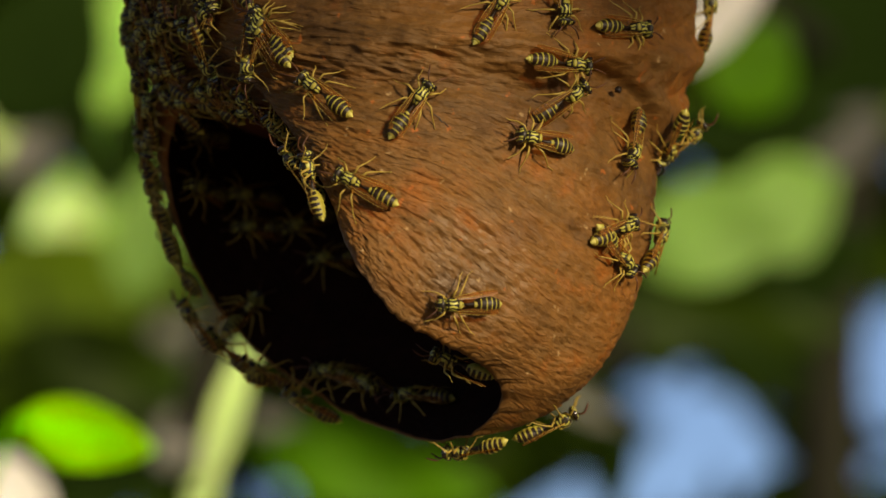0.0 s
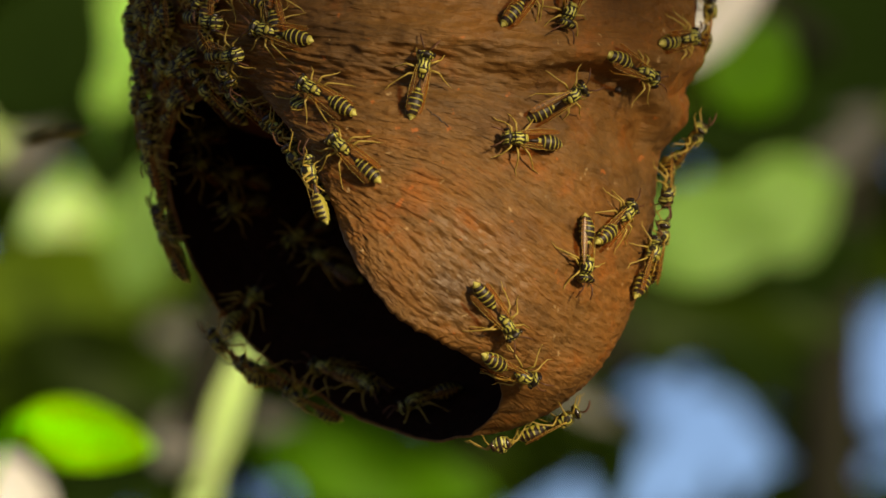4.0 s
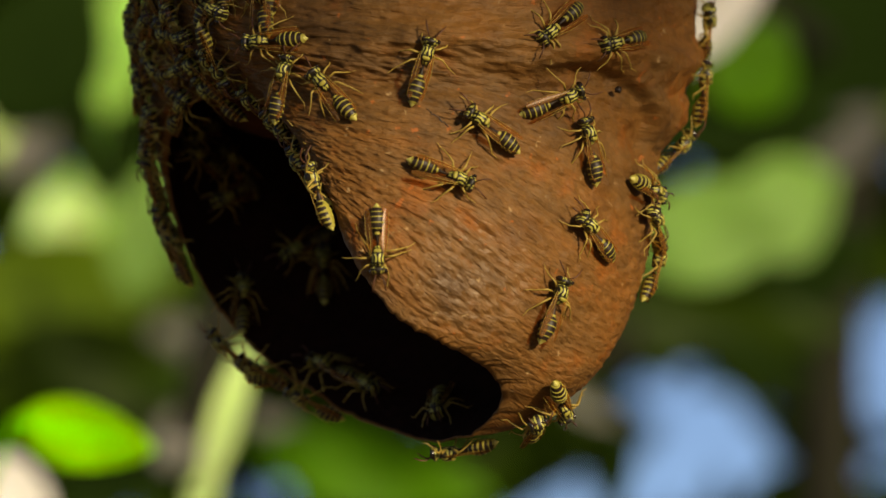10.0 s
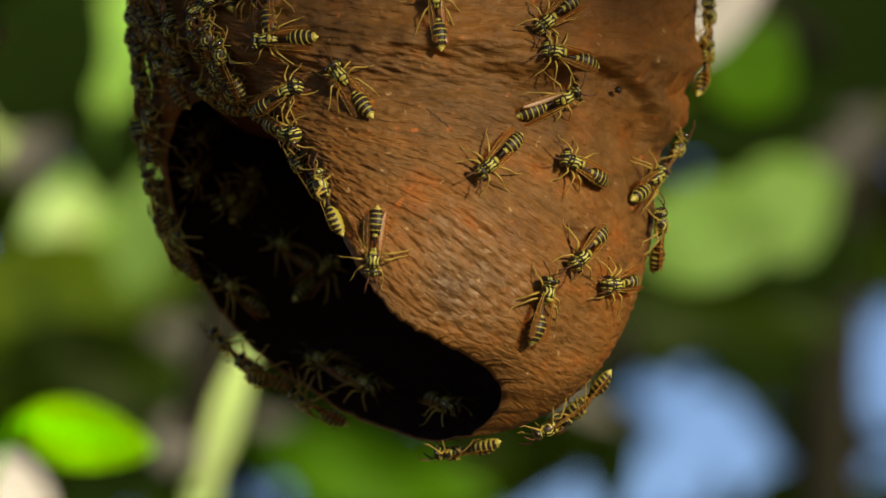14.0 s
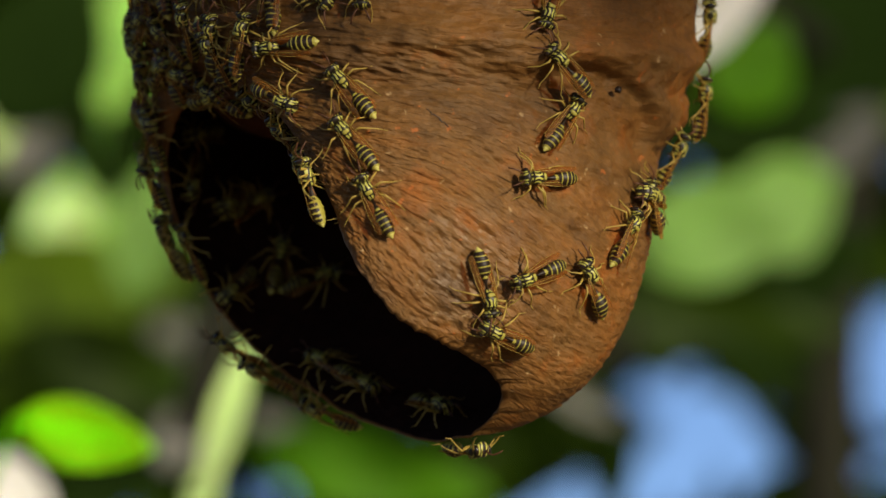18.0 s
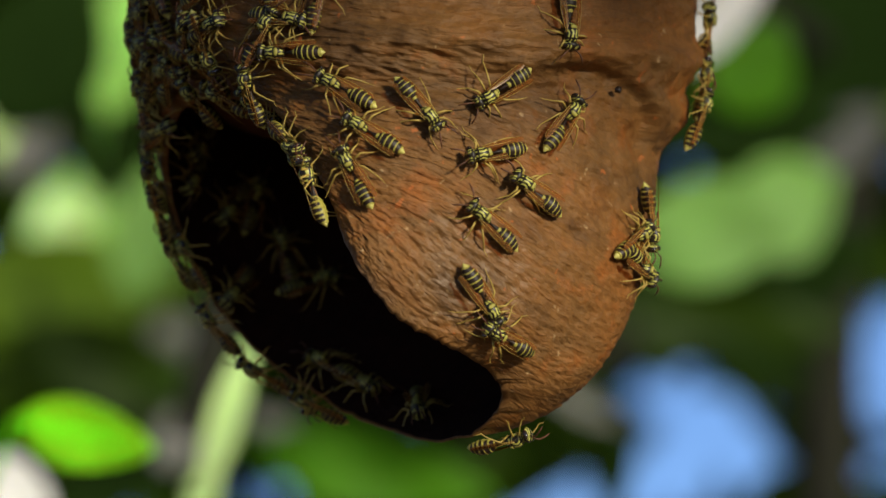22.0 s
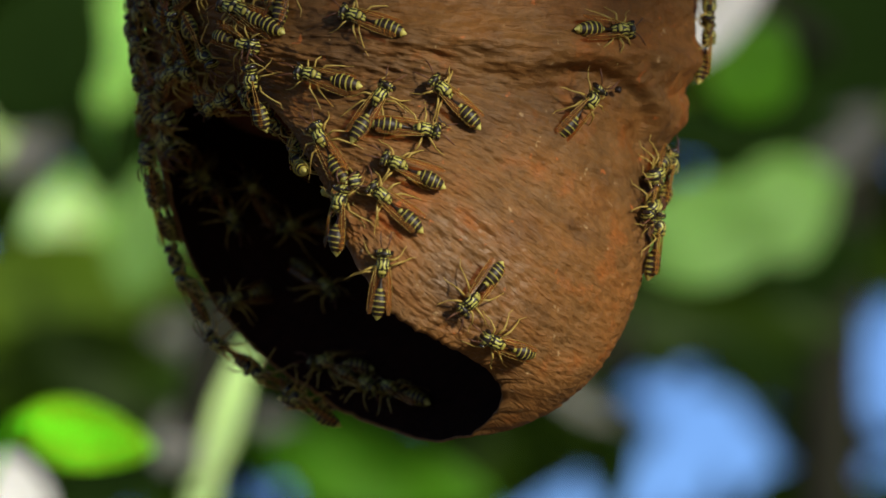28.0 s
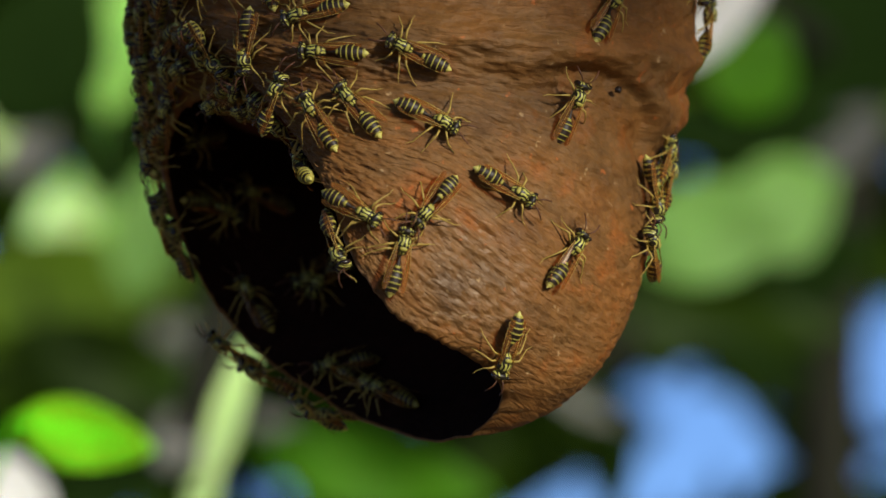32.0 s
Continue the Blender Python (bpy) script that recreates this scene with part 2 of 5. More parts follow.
def form(theta, s, inset=0.0):
    """The point at theta (0 right, 90 towards the viewer) and s (-1 crown, 0 widest ring, 1 mouth)."""
    theta, s = np.broadcast_arrays(np.asarray(theta, float), np.asarray(s, float))
    c, n = np.cos(np.radians(theta)), np.sin(np.radians(theta))
    base = np.stack([722 + 462 * c, np.full_like(c, -60.0), -455 * n], -1)
    mouth = ring_table(theta, MOUTH)
    p1 = base + ring_table(theta, LEAVE)
    p2 = mouth + ring_table(theta, ARRIVE)
    u = np.clip(s, 0, 1)[..., None]
    p = base * (1 - u) ** 3 + 3 * p1 * u * (1 - u) ** 2 + 3 * p2 * u * u * (1 - u) + mouth * u ** 3
    up = np.clip(-s, 0, 1) * math.pi / 2
    r = np.cos(up) ** 0.8
    dome = np.stack([722 + 462 * c * r, -60 - 420 * np.sin(up), -455 * n * r], -1)
    p = np.where((s < 0)[..., None], dome, p)
    # the upper envelope overhangs the lower bag, most of all on its right side
    east = np.clip((1 + np.cos(np.radians(theta - 8))) / 2, 0, 1) ** 3
    edge = 105 + 135 * np.clip((1 + np.cos(np.radians(theta))) / 2, 0, 1) ** 4
    amp = (9 + 42 * east) * (1 - smooth((p[..., 1] - edge + 40) / 80)) - inset
    amp = amp + 5 * np.sin(np.radians(3 * theta + 40)) * np.sin(2.5 * s + 1) * (1 - np.clip(s, 0, 1) ** 4)
    p[..., 0] += amp * c
    p[..., 2] -= amp * n
    return p


def skin(theta, s, inset=0.0):
    p = form(theta, s, inset)
    return to_world(p[..., 0], p[..., 1], p[..., 2])


def skin_frame(theta, s):
    """The place on the skin, its outward normal, and the way to the mouth along it."""
    p = skin(theta, s)
    dt = skin(theta + 0.6, s) - skin(theta - 0.6, s)
    ds = skin(theta, min(s + 0.008, 1.0)) - skin(theta, min(s, 0.992) - 0.008)
    nrm = np.cross(dt, ds)
    nrm = nrm / np.linalg.norm(nrm)
    ds = ds / np.linalg.norm(ds)
    return p, nrm, ds

# ---- building helpers ----
def part(name, bm, mats, parent, label=""):
    """One mesh under a thing or a part."""
    me = bpy.data.meshes.new(name)
    bm.to_mesh(me)
    bm.free()
    for m in mats if isinstance(mats, (list, tuple)) else [mats]:
        me.materials.append(m)
    me.polygons.foreach_set("use_smooth", [True] * len(me.polygons))
    ob = new(name, me)
    ob.parent = parent
    if label:
        tagged(ob, label)
    return ob


def tube(bm, rings, sides=10, close=True, slot=None):
    """A lofted body through rings of (centre, half width vector, half height vector)."""
    loops = []
    for c, u, v in rings:
        loops.append([bm.verts.new(Vector(c) + Vector(u) * math.cos(2 * math.pi * k / sides) + Vector(v) * math.sin(2 * math.pi * k / sides))
                      for k in range(sides)])
    for i in range(len(loops) - 1):
        for k in range(sides):
            f = bm.faces.new((loops[i][k], loops[i][(k + 1) % sides], loops[i + 1][(k + 1) % sides], loops[i + 1][k]))
            if slot:
                f.material_index = slot((i + 0.5) / (len(loops) - 1), (k + 0.5) / sides)
    if close:
        bm.faces.new(loops[0][::-1])
        bm.faces.new(loops[-1])
    return loops


def limb(bm, points, radii, sides=8):
    """A tapering tube along points."""
    pts = [Vector(p) for p in points]
    rings = []
    for i, (p, r) in enumerate(zip(pts, radii)):
        d = (pts[min(i + 1, len(pts) - 1)] - pts[max(i - 1, 0)]).normalized()
        a = d.cross(Vector((0.13, 0.31, 0.94)))
        a = a.normalized() if a.length > 1e-4 else Vector((1, 0, 0))
        rings.append((p, a * r, d.cross(a) * r))
    tube(bm, rings, sides)


# ---- the nest ----
def lattice(shape, seed):
    return np.random.default_rng(seed).random(shape)


def ripples(u, v, cells_u, cells_v, seed):
    """Smooth noise, closed round u (0 to 1)."""
    g = lattice((cells_u, cells_v + 2), seed)
    x, y = (u % 1.0) * cells_u, np.clip(v, 0, 0.9999) * cells_v
    i, j = np.floor(x).astype(int), np.floor(y).astype(int)
    f, h = smooth(x - i), smooth(y - j)
    i2 = (i + 1) % cells_u
    i = i % cells_u
    return (g[i, j] * (1 - f) + g[i2, j] * f) * (1 - h) + (g[i, j + 1] * (1 - f) + g[i2, j + 1] * f) * h - 0.5


def envelope_mesh():
    nu, nv = 640, 300
    th = np.arange(nu) / nu * 360.0
    sv = np.concatenate([np.linspace(-0.995, 0, 50, endpoint=False), np.linspace(0, 1, nv - 50)])
    T, S = np.meshgrid(th, sv)
    U, V = T / 360.0, (S + 1) / 2
    BACK = ((T + 90.0) % 360.0) / 360.0      # round the nest, from the back
    # the strokes run nearly level round the crown and slant down to the right on the bag
    flat = form(T, S)
    slope = 0.06 + 0.70 * smooth((flat[..., 1] - 20) / 420)
    FLOW = (flat[..., 1] - slope * (flat[..., 0] - 980)) / 1000 + 0.02 * ripples(U, V, 14, 12, 21)

    def folds(ku, kv, depth, rough_by=0.9):
        """Wrinkles drawn out along the strokes: ku and kv fix their length and width."""
        cu, su = np.cos(np.radians(T)) * ku, np.sin(np.radians(T)) * ku
        h = [noise.fractal((a, c, d), rough_by, 2.1, depth) for a, c, d in zip(cu.ravel(), su.ravel(), (FLOW * kv).ravel())]
        return np.array(h).reshape(T.shape)
    creases = folds(5.0, 36.0, 3)
    rough = 6.5 * (0.3 - np.abs(creases)) + 3.0 * folds(14.0, 90.0, 2) + 10.0 * ripples(U, V, 11, 14, 4)
    at = form(T, S)[..., 1]
    rough = rough * (1 + 0.9 * np.exp(-((at - 95 - 60 * np.clip(np.cos(np.radians(T)), 0, 1)) / 45) ** 2))     # crumbly under the overhang
    brow = 104 + 16 * np.sin(np.radians(3 * T + 40)) + 30 * ripples(U, V * 0, 17, 3, 9)
    rough = rough + (17.0 * np.exp(-((at - brow + 22) / 24) ** 2) - 17.0 * np.exp(-((at - brow - 34) / 40) ** 2)) * (0.55 + 0.45 * np.cos(np.radians(T - 35)))     # the old brow
    crown = 1 - smooth((at - 110) / 90)
    rough = rough + crown * (7.0 * ripples(U, V, 46, 50, 31) + 4.0 * ripples(U, V, 90, 120, 32))      # old, crumbly paper of the upper envelope
    for theta, down, wide, high, depth in ((62, 112, 16, 14, 8), (78, 150, 12, 16, -7), (100, 120, 14, 16, 6)):
        rough = rough + depth * np.exp(-((T - theta) / wide) ** 2 - ((at - down) / high) ** 2)      # hollows and bosses
    # the recess under the broken edge of the upper envelope
    edge = 106 + 105 * np.clip((51 - T) / 31, -0.4, 1.2) ** 2 + 10 * ripples(U, V * 0, 60, 3, 33)
    recess = smooth((at - edge) / 14) * (1 - smooth((at - edge - 25) / 95)) * smooth((T - 12) / 12) * (1 - smooth((T - 50) / 16))
    rough = rough - 27.0 * recess + 8.0 * np.exp(-((at - edge + 12) / 12) ** 2) * smooth((T - 12) / 12) * (1 - smooth((T - 54) / 16))
    lip = 1 - smooth((S - 0.93) / 0.07) * 0.75
    outer = form(T, S, -rough * lip)
    # a thickened, slightly ragged lip
    fray = smooth((S - 0.9) / 0.1) * 7.0 * (ripples(U, V * 0, 70, 3, 7) + 0.6 * ripples(U, V * 0, 190, 3, 8))
    outer[..., 1] += fray
    inner = form(T, S, 13.0 + 3 * ripples(U, V, 40, 60, 5) - np.minimum(rough * lip, 0))
    inner[..., 1] += fray
    rolled = form(T[-1:], S[-1:], 6.0)
    rolled[..., 1] += fray[-1:] + 4.0
    rolled[..., 0] -= 5.0 * np.cos(np.radians(T[-1:]))
    rows = np.concatenate([outer, rolled, inner[::-1]])
    pts = to_world(rows[..., 0], rows[..., 1], rows[..., 2])
    n = rows.shape[0]
    k = np.arange(n * nu).reshape(n, nu)
    a, b = k[:-1], k[1:]
    faces = np.stack([a, np.roll(a, -1, 1), np.roll(b, -1, 1), b], -1).reshape(-1, 4)
    base = pts.mean((0, 1))
    me = bpy.data.meshes.new("envelope")
    me.from_pydata((pts - base).reshape(-1, 3).tolist(), [], faces[:, ::-1].tolist())
    uvs = me.uv_layers.new(name="Strokes")
    vs = np.concatenate([FLOW, FLOW[-1:], FLOW[::-1]]).reshape(-1)
    us = np.tile(BACK[0] * 2.86, n)
    loops = np.empty(len(me.loops), int)
    me.loops.foreach_get("vertex_index", loops)
    uu = us[loops].reshape(-1, 4)
    uu = np.where((uu.max(1) - uu.min(1) > 1.4)[:, None] & (uu < 1.4), uu + 2.86, uu).reshape(-1)
    uvs.data.foreach_set("uv", np.stack([uu, vs[loops]], -1).reshape(-1))
    edge_uv = me.uv_layers.new(name="Lip")
    su = np.concatenate([S, S[-1:], S[::-1]]).reshape(-1)
    tu = np.tile(th / 360.0, n)
    edge_uv.data.foreach_set("uv", np.stack([tu[loops], su[loops]], -1).reshape(-1))
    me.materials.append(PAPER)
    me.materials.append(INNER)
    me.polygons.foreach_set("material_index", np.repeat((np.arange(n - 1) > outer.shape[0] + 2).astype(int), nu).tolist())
    me.polygons.foreach_set("use_smooth", [True] * len(me.polygons))
    return me, Vector(base)


def make_nest():
    me, base = envelope_mesh()
    nest = tagged(new("wasp_nest"), "brown papery wasp nest hanging with an open oblique mouth", "nest")
    nest.location = base
    env = new("envelope", me)
    env.parent = nest
    # the floor of the chamber above, with a round passage through it
    th = np.arange(96) / 96 * 360.0
    bm = bmesh.new()
    loops = []
    hole = (520, 215, 190)
    for lift in (0, 14):
        for f in (0.0, 0.25, 0.5, 0.75, 1.0):
            rim = form(th, np.full(96, 0.34) + 0.10 * np.cos(np.radians(th - 250)), 12.0)
            way = np.stack([hole[0] + 130 * np.cos(np.radians(th)), hole[1] + 40 * np.sin(np.radians(th + 20)), hole[2] - 90 * np.sin(np.radians(th))], -1)
            p = rim * (1 - f) + way * f
            p[:, 2] = np.maximum(p[:, 2], 60 + 40 * f)     # it spans the back half of the bag
            p[:, 1] += 40 * math.sin(f * math.pi) * 0.6 - lift
            q = to_world(p[:, 0], p[:, 1], p[:, 2])
            loops.append([bm.verts.new(Vector(x) - base) for x in q])
    order = loops[:5] + loops[5:][::-1]
    for a, b in zip(order, order[1:] + order[:1]):
        for k in range(96):
            bm.faces.new((a[k], a[(k + 1) % 96], b[(k + 1) % 96], b[k]))
    part("comb_floor", bm, COMB, nest, "dim brown inner comb floor with a round passage")
    # neck of paper by which it hangs
    bm = bmesh.new()
    top = to_world(722, -470, 0)
    crown = Vector(to_world(722, -700, 0)) - base
    foot = Vector(top) - base
    limb(bm, [foot - Vector((0, 0, 0.004)), foot.lerp(crown, 0.35), foot.lerp(crown, 0.7), crown], [0.022, 0.012, 0.010, 0.013], 20)
    part("neck", bm, PAPER, nest)
    # a dry crack in the skin, and two dark pits
    def surface(theta, s, out=0.0):
        p, n, _ = skin_frame(theta, s)
        return Vector(p) + Vector(n) * out - base
    bm = bmesh.new()
    jag = random.Random(4)
    pts = [surface(84.8 - 0.55 * k + jag.uniform(-0.2, 0.2), 0.338 + 0.0022 * k + jag.uniform(-0.003, 0.003), 0.0002) for k in range(13)]
    limb(bm, pts, [0.00003 + 0.00009 * math.sin(math.pi * (k + 0.5) / 13) for k in range(13)], 6)
    part("crack", bm, BLACK, nest, "thin dark crack in the paper")
    for theta, s, size in ((37.5, 0.205, 0.0006), (44.5, 0.27, 0.0004)):
        bm = bmesh.new()
        bmesh.ops.create_icosphere(bm, subdivisions=2, radius=size, matrix=Matrix.Translation(surface(theta, s, -0.0018)))
        for v in bm.verts:
            v.co += Vector((jag.uniform(-1, 1), jag.uniform(-1, 1), jag.uniform(-1, 1))) * size * 0.15
        part("pit", bm, BLACK, nest, "small dark pit")
    return nest, Vector(to_world(722, -700, 0))


NEST, HANG = make_nest()

# the branch that carries it
bm = bmesh.new()
pts = [HANG + Vector((x, 0.05 * math.sin(3 * x), 0.012 + 0.03 * math.sin(4 * x + 0.3) * abs(x))) for x in np.linspace(-0.9, 1.1, 24)]
limb(bm, pts, [0.016 - 0.004 * abs(k - 6) / 12 for k in range(24)], 14)
me = bpy.data.meshes.new("branch")
bm.to_mesh(me)
bm.free()
me.materials.append(BARK)
tagged(new("branch", me), "dark tree branch from which the nest hangs", "branch")

# ground, far below
bm = bmesh.new()
bmesh.ops.create_grid(bm, x_segments=60, y_segments=60, size=400.0)
for v in bm.verts:
    v.co.z = 0.08 * noise.noise(v.co * 0.05)
me = bpy.data.meshes.new("ground")
bm.to_mesh(me)
bm.free()
me.materials.append(SOIL)
tagged(new("ground", me), "brown leaf litter on level ground", "ground", kind="structure")

# ---- the trees behind ----
def spot(px, py, dist):
    """The place seen at that point of the view, dist metres from the lens."""
    k = 1.0 / DIST * UNIT
    return Vector(EYE_AT + dist * (FWD + SIDE * (px - 784) * k + UPV * (441 - py) * k))


def blade_mesh(bm, m, length, width, fold=0.12, droop=0.1, sink=None):
    """A pointed oval blade, folded along its midrib, lengthways along x."""
    n, thick = 10, 0.0006
    rows = []
    for i in range(n + 1):
        f = i / n
        w = width * 0.5 * (math.sin(math.pi * f ** 0.85) ** 0.75 if 0 < f < 1 else 0.02)
        z = -droop * length * f * f
        rows.append([Vector((length * (f - 0.5), w * j, z + fold * abs(w * j) + 0.02 * length * math.sin(9 * f + 2 * j))) for j in (-1, -0.55, 0, 0.55, 1)])
    top = [[bm.verts.new(m @ p) for p in r] for r in rows]
    low = [[bm.verts.new(m @ (p - Vector((0, 0, thick)))) for p in r] for r in rows]
    for i in range(n):
        for j in range(4):
            bm.faces.new((top[i][j], top[i + 1][j], top[i + 1][j + 1], top[i][j + 1]))
            bm.faces.new((low[i][j], low[i][j + 1], low[i + 1][j + 1], low[i + 1][j]))


def leaf_pose(px, py, dist, angle, tip=0.0, roll=0.0):
    """A leaf that faces the viewer, turned by angle in the view, then tipped and rolled."""
    x = Vector(SIDE) * math.cos(radians(angle)) + Vector(UPV) * math.sin(radians(angle))
    z = -Vector(FWD)
    m = Matrix((x, z.cross(x), z)).transposed().to_4x4()
    m.translation = spot(px, py, dist)
    return m @ pose(0, 0, 0, roll, tip, 0)


TREE = tagged(new("background_tree"), "leafy tree with broad glossy leaves behind the nest", "tree")
TREE.location = Vector((spot(1500, 441, 3.0).x, spot(1500, 441, 3.0).y, 0.0))


def tree_part(name, bm, mat, label=""):
    bmesh.ops.translate(bm, verts=bm.verts, vec=-TREE.location)
    return part(name, bm, mat, TREE, label)


def add_leaf(px, py, dist, length, width, angle, mat, label, tip=0.0, roll=0.0, twig=None):
    k = dist / DIST * UNIT
    m = leaf_pose(px, py, dist, angle, tip, roll)
    bm = bmesh.new()
    blade_mesh(bm, m, length * k, width * k)
    leaf = tree_part("leaf", bm, mat, label)
    bm = bmesh.new()
    a = m @ Vector((-length * k * 0.5, 0, 0))
    b = m @ Vector((length * k * 0.5, 0, -0.1 * length * k))
    mid = m @ Vector((0, 0, -0.028 * length * k - 0.0006))
    end = Vector(twig) if twig else a + (a - mid) * 0.9 + Vector((0, 0.05, 0.03))
    limb(bm, [end, a, mid, b], [0.0013, 0.0011, 0.0009, 0.0004], 6)
    bmesh.ops.translate(bm, verts=bm.verts, vec=-TREE.location)
    part("midrib", bm, mat, leaf)


bm = bmesh.new()
foot = Vector(TREE.location)
top = spot(1490, -600, 3.2)
trunk_pts = [foot + (top - foot) * f + Vector((0.03 * math.sin(7 * f), 0.02 * math.cos(5 * f), 0)) for f in np.linspace(0, 1, 12)]
limb(bm, trunk_pts, [0.034 - 0.018 * f for f in np.linspace(0, 1, 12)], 12)
tree_part("trunk", bm, BARK, "dark slender trunk")
for a, b in (((1490, 120, 3.05), (900, -60, 1.9)), ((900, -60, 1.9), (500, 200, 1.8)), ((500, 200, 1.8), (330, 760, 1.7)), ((1480, 380, 3.1), (950, 690, 2.3))):
    bm = bmesh.new()
    p, q = spot(*a), spot(*b)
    limb(bm, [p, p.lerp(q, 0.35) + Vector((0, 0, 0.02)), p.lerp(q, 0.7), q], [0.012, 0.010, 0.008, 0.005], 8)
    tree_part("limb", bm, BARK)

G, D, P, L, Y = LEAF, LEAF_DARK, LEAF_PALE, LEAF_LIT, LEAF_DRY
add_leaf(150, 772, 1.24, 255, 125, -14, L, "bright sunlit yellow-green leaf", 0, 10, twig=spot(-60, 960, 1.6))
add_leaf(130, 402, 3.0, 210, 165, 88, LEAF_GLOSSY, "polished green leaf with a highlight", 8, 10)
# pale blade added to stand for the highlight on the polished leaf
add_leaf(130, 388, 2.9, 84, 76, 60, P, "small pale blade standing for a highlight")
add_leaf(255, 410, 2.4, 250, 120, 82, LEAF_SOFT, "pale glossy green leaf")
add_leaf(222, 50, 2.3, 330, 110, 78, LEAF_GLOSSY, "pale glossy green leaf")
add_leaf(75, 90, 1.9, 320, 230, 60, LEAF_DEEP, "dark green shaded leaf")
add_leaf(0, 200, 2.0, 170, 60, 84, P, "pale green leaf seen edge-on")
add_leaf(100, 520, 2.7, 460, 220, 10, G, "mid-green leaf")
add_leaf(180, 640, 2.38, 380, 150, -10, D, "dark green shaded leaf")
add_leaf(402, 730, 1.5, 300, 62, 73, P, "pale green leaf seen edge-on")
add_leaf(360, 868, 1.6, 130, 54, 70, P, "pale green leaf seen edge-on")
add_leaf(42, 250, 2.62, 150, 120, 80, Y, "dry grey-brown leaf")
add_leaf(312, 612, 3.00, 110, 105, 20, Y, "dry grey-brown leaf")
add_leaf(325, 765, 2.00, 150, 90, 60, Y, "dry grey-brown leaf")
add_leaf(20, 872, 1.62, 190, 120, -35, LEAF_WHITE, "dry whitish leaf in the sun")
add_leaf(200, 860, 2.2, 260, 90, 10, LEAF_DEEP, "dark green shaded leaf")
add_leaf(1270, 405, 2.1, 330, 190, 14, LEAF_SOFT, "pale glossy green leaf")
add_leaf(1395, 365, 2.5, 240, 190, 30, LEAF_SOFT, "pale glossy green leaf", 20, 10)
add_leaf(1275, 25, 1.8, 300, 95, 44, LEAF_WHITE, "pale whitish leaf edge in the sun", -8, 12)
add_leaf(1335, 120, 2.00, 190, 160, 60, LEAF_GREEN, "bright green leaf")
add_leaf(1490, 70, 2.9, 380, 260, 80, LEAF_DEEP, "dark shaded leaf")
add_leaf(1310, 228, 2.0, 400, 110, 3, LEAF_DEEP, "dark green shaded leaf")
add_leaf(1510, 240, 2.62, 170, 140, 70, Y, "dry grey-brown leaf in shade", 30, -30)
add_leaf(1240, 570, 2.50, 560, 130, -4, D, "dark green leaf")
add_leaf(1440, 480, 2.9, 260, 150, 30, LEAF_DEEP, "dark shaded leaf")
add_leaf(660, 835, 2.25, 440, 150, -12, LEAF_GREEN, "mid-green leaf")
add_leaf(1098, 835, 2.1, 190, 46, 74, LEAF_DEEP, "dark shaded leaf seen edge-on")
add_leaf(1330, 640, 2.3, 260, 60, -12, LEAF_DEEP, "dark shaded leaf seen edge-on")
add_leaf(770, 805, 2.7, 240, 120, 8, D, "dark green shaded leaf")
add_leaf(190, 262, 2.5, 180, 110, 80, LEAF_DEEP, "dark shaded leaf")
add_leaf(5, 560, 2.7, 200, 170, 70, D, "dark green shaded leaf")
add_leaf(560, 790, 2.38, 300, 50, -25, Y, "dry grey twig leaf")
add_leaf(1030, 715, 2.3, 170, 40, -30, Y, "dry grey twig leaf")

# the mass of foliage further off, with the gaps through which the sky shows
GAPS = [(1238, 795, 116, 106), (1562, 612, 46, 88), (1395, 680, 24, 14), (1005, 895, 70, 32), (480, 862, 50, 30), (1575, 785, 20, 26)]


def simple_blade(m, length, width, verts, faces):
    k = len(verts)
    for f, w, z in ((-0.5, 0.05, 0), (-0.2, 0.42, 0.04), (0.15, 0.46, 0.05), (0.5, 0.03, -0.08)):
        verts += [m @ Vector((f * length, -w * width, z * length + 0.06 * width)), m @ Vector((f * length, 0, z * length)), m @ Vector((f * length, w * width, z * length + 0.06 * width))]
    for r in range(3):
        for c in range(2):
            a = k + 3 * r + c
            faces.append((a, a + 3, a + 4, a + 1))


def foliage(name, count, choose, mat, label, seed):
    rng = random.Random(seed)
    verts, faces, made = [], [], 0
    while made < count:
        m, length = choose(rng)
        if m:
            simple_blade(m, length, length * rng.uniform(0.42, 0.6), verts, faces)
            made += 1
    me = bpy.data.meshes.new(name)
    me.from_pydata(verts, [], faces)
    me.materials.append(mat)
    me.polygons.foreach_set("use_smooth", [True] * len(me.polygons))
    return tagged(new(name, me), label, "foliage", kind="stuff")


def behind(rng):
    px, py, dist = rng.uniform(-700, 2300), rng.uniform(-900, 1800), rng.uniform(3.2, 5.0)
    size = rng.uniform(90, 210)
    if any(((px - a) / (c + size * 0.26)) ** 2 + ((py - b) / (d + size * 0.26)) ** 2 < 1 for a, b, c, d in GAPS):
        return None, 0
    return leaf_pose(px, py, dist, rng.uniform(0, 360), rng.uniform(-55, 55), rng.uniform(-55, 55)), size * dist / DIST * UNIT * 1.3


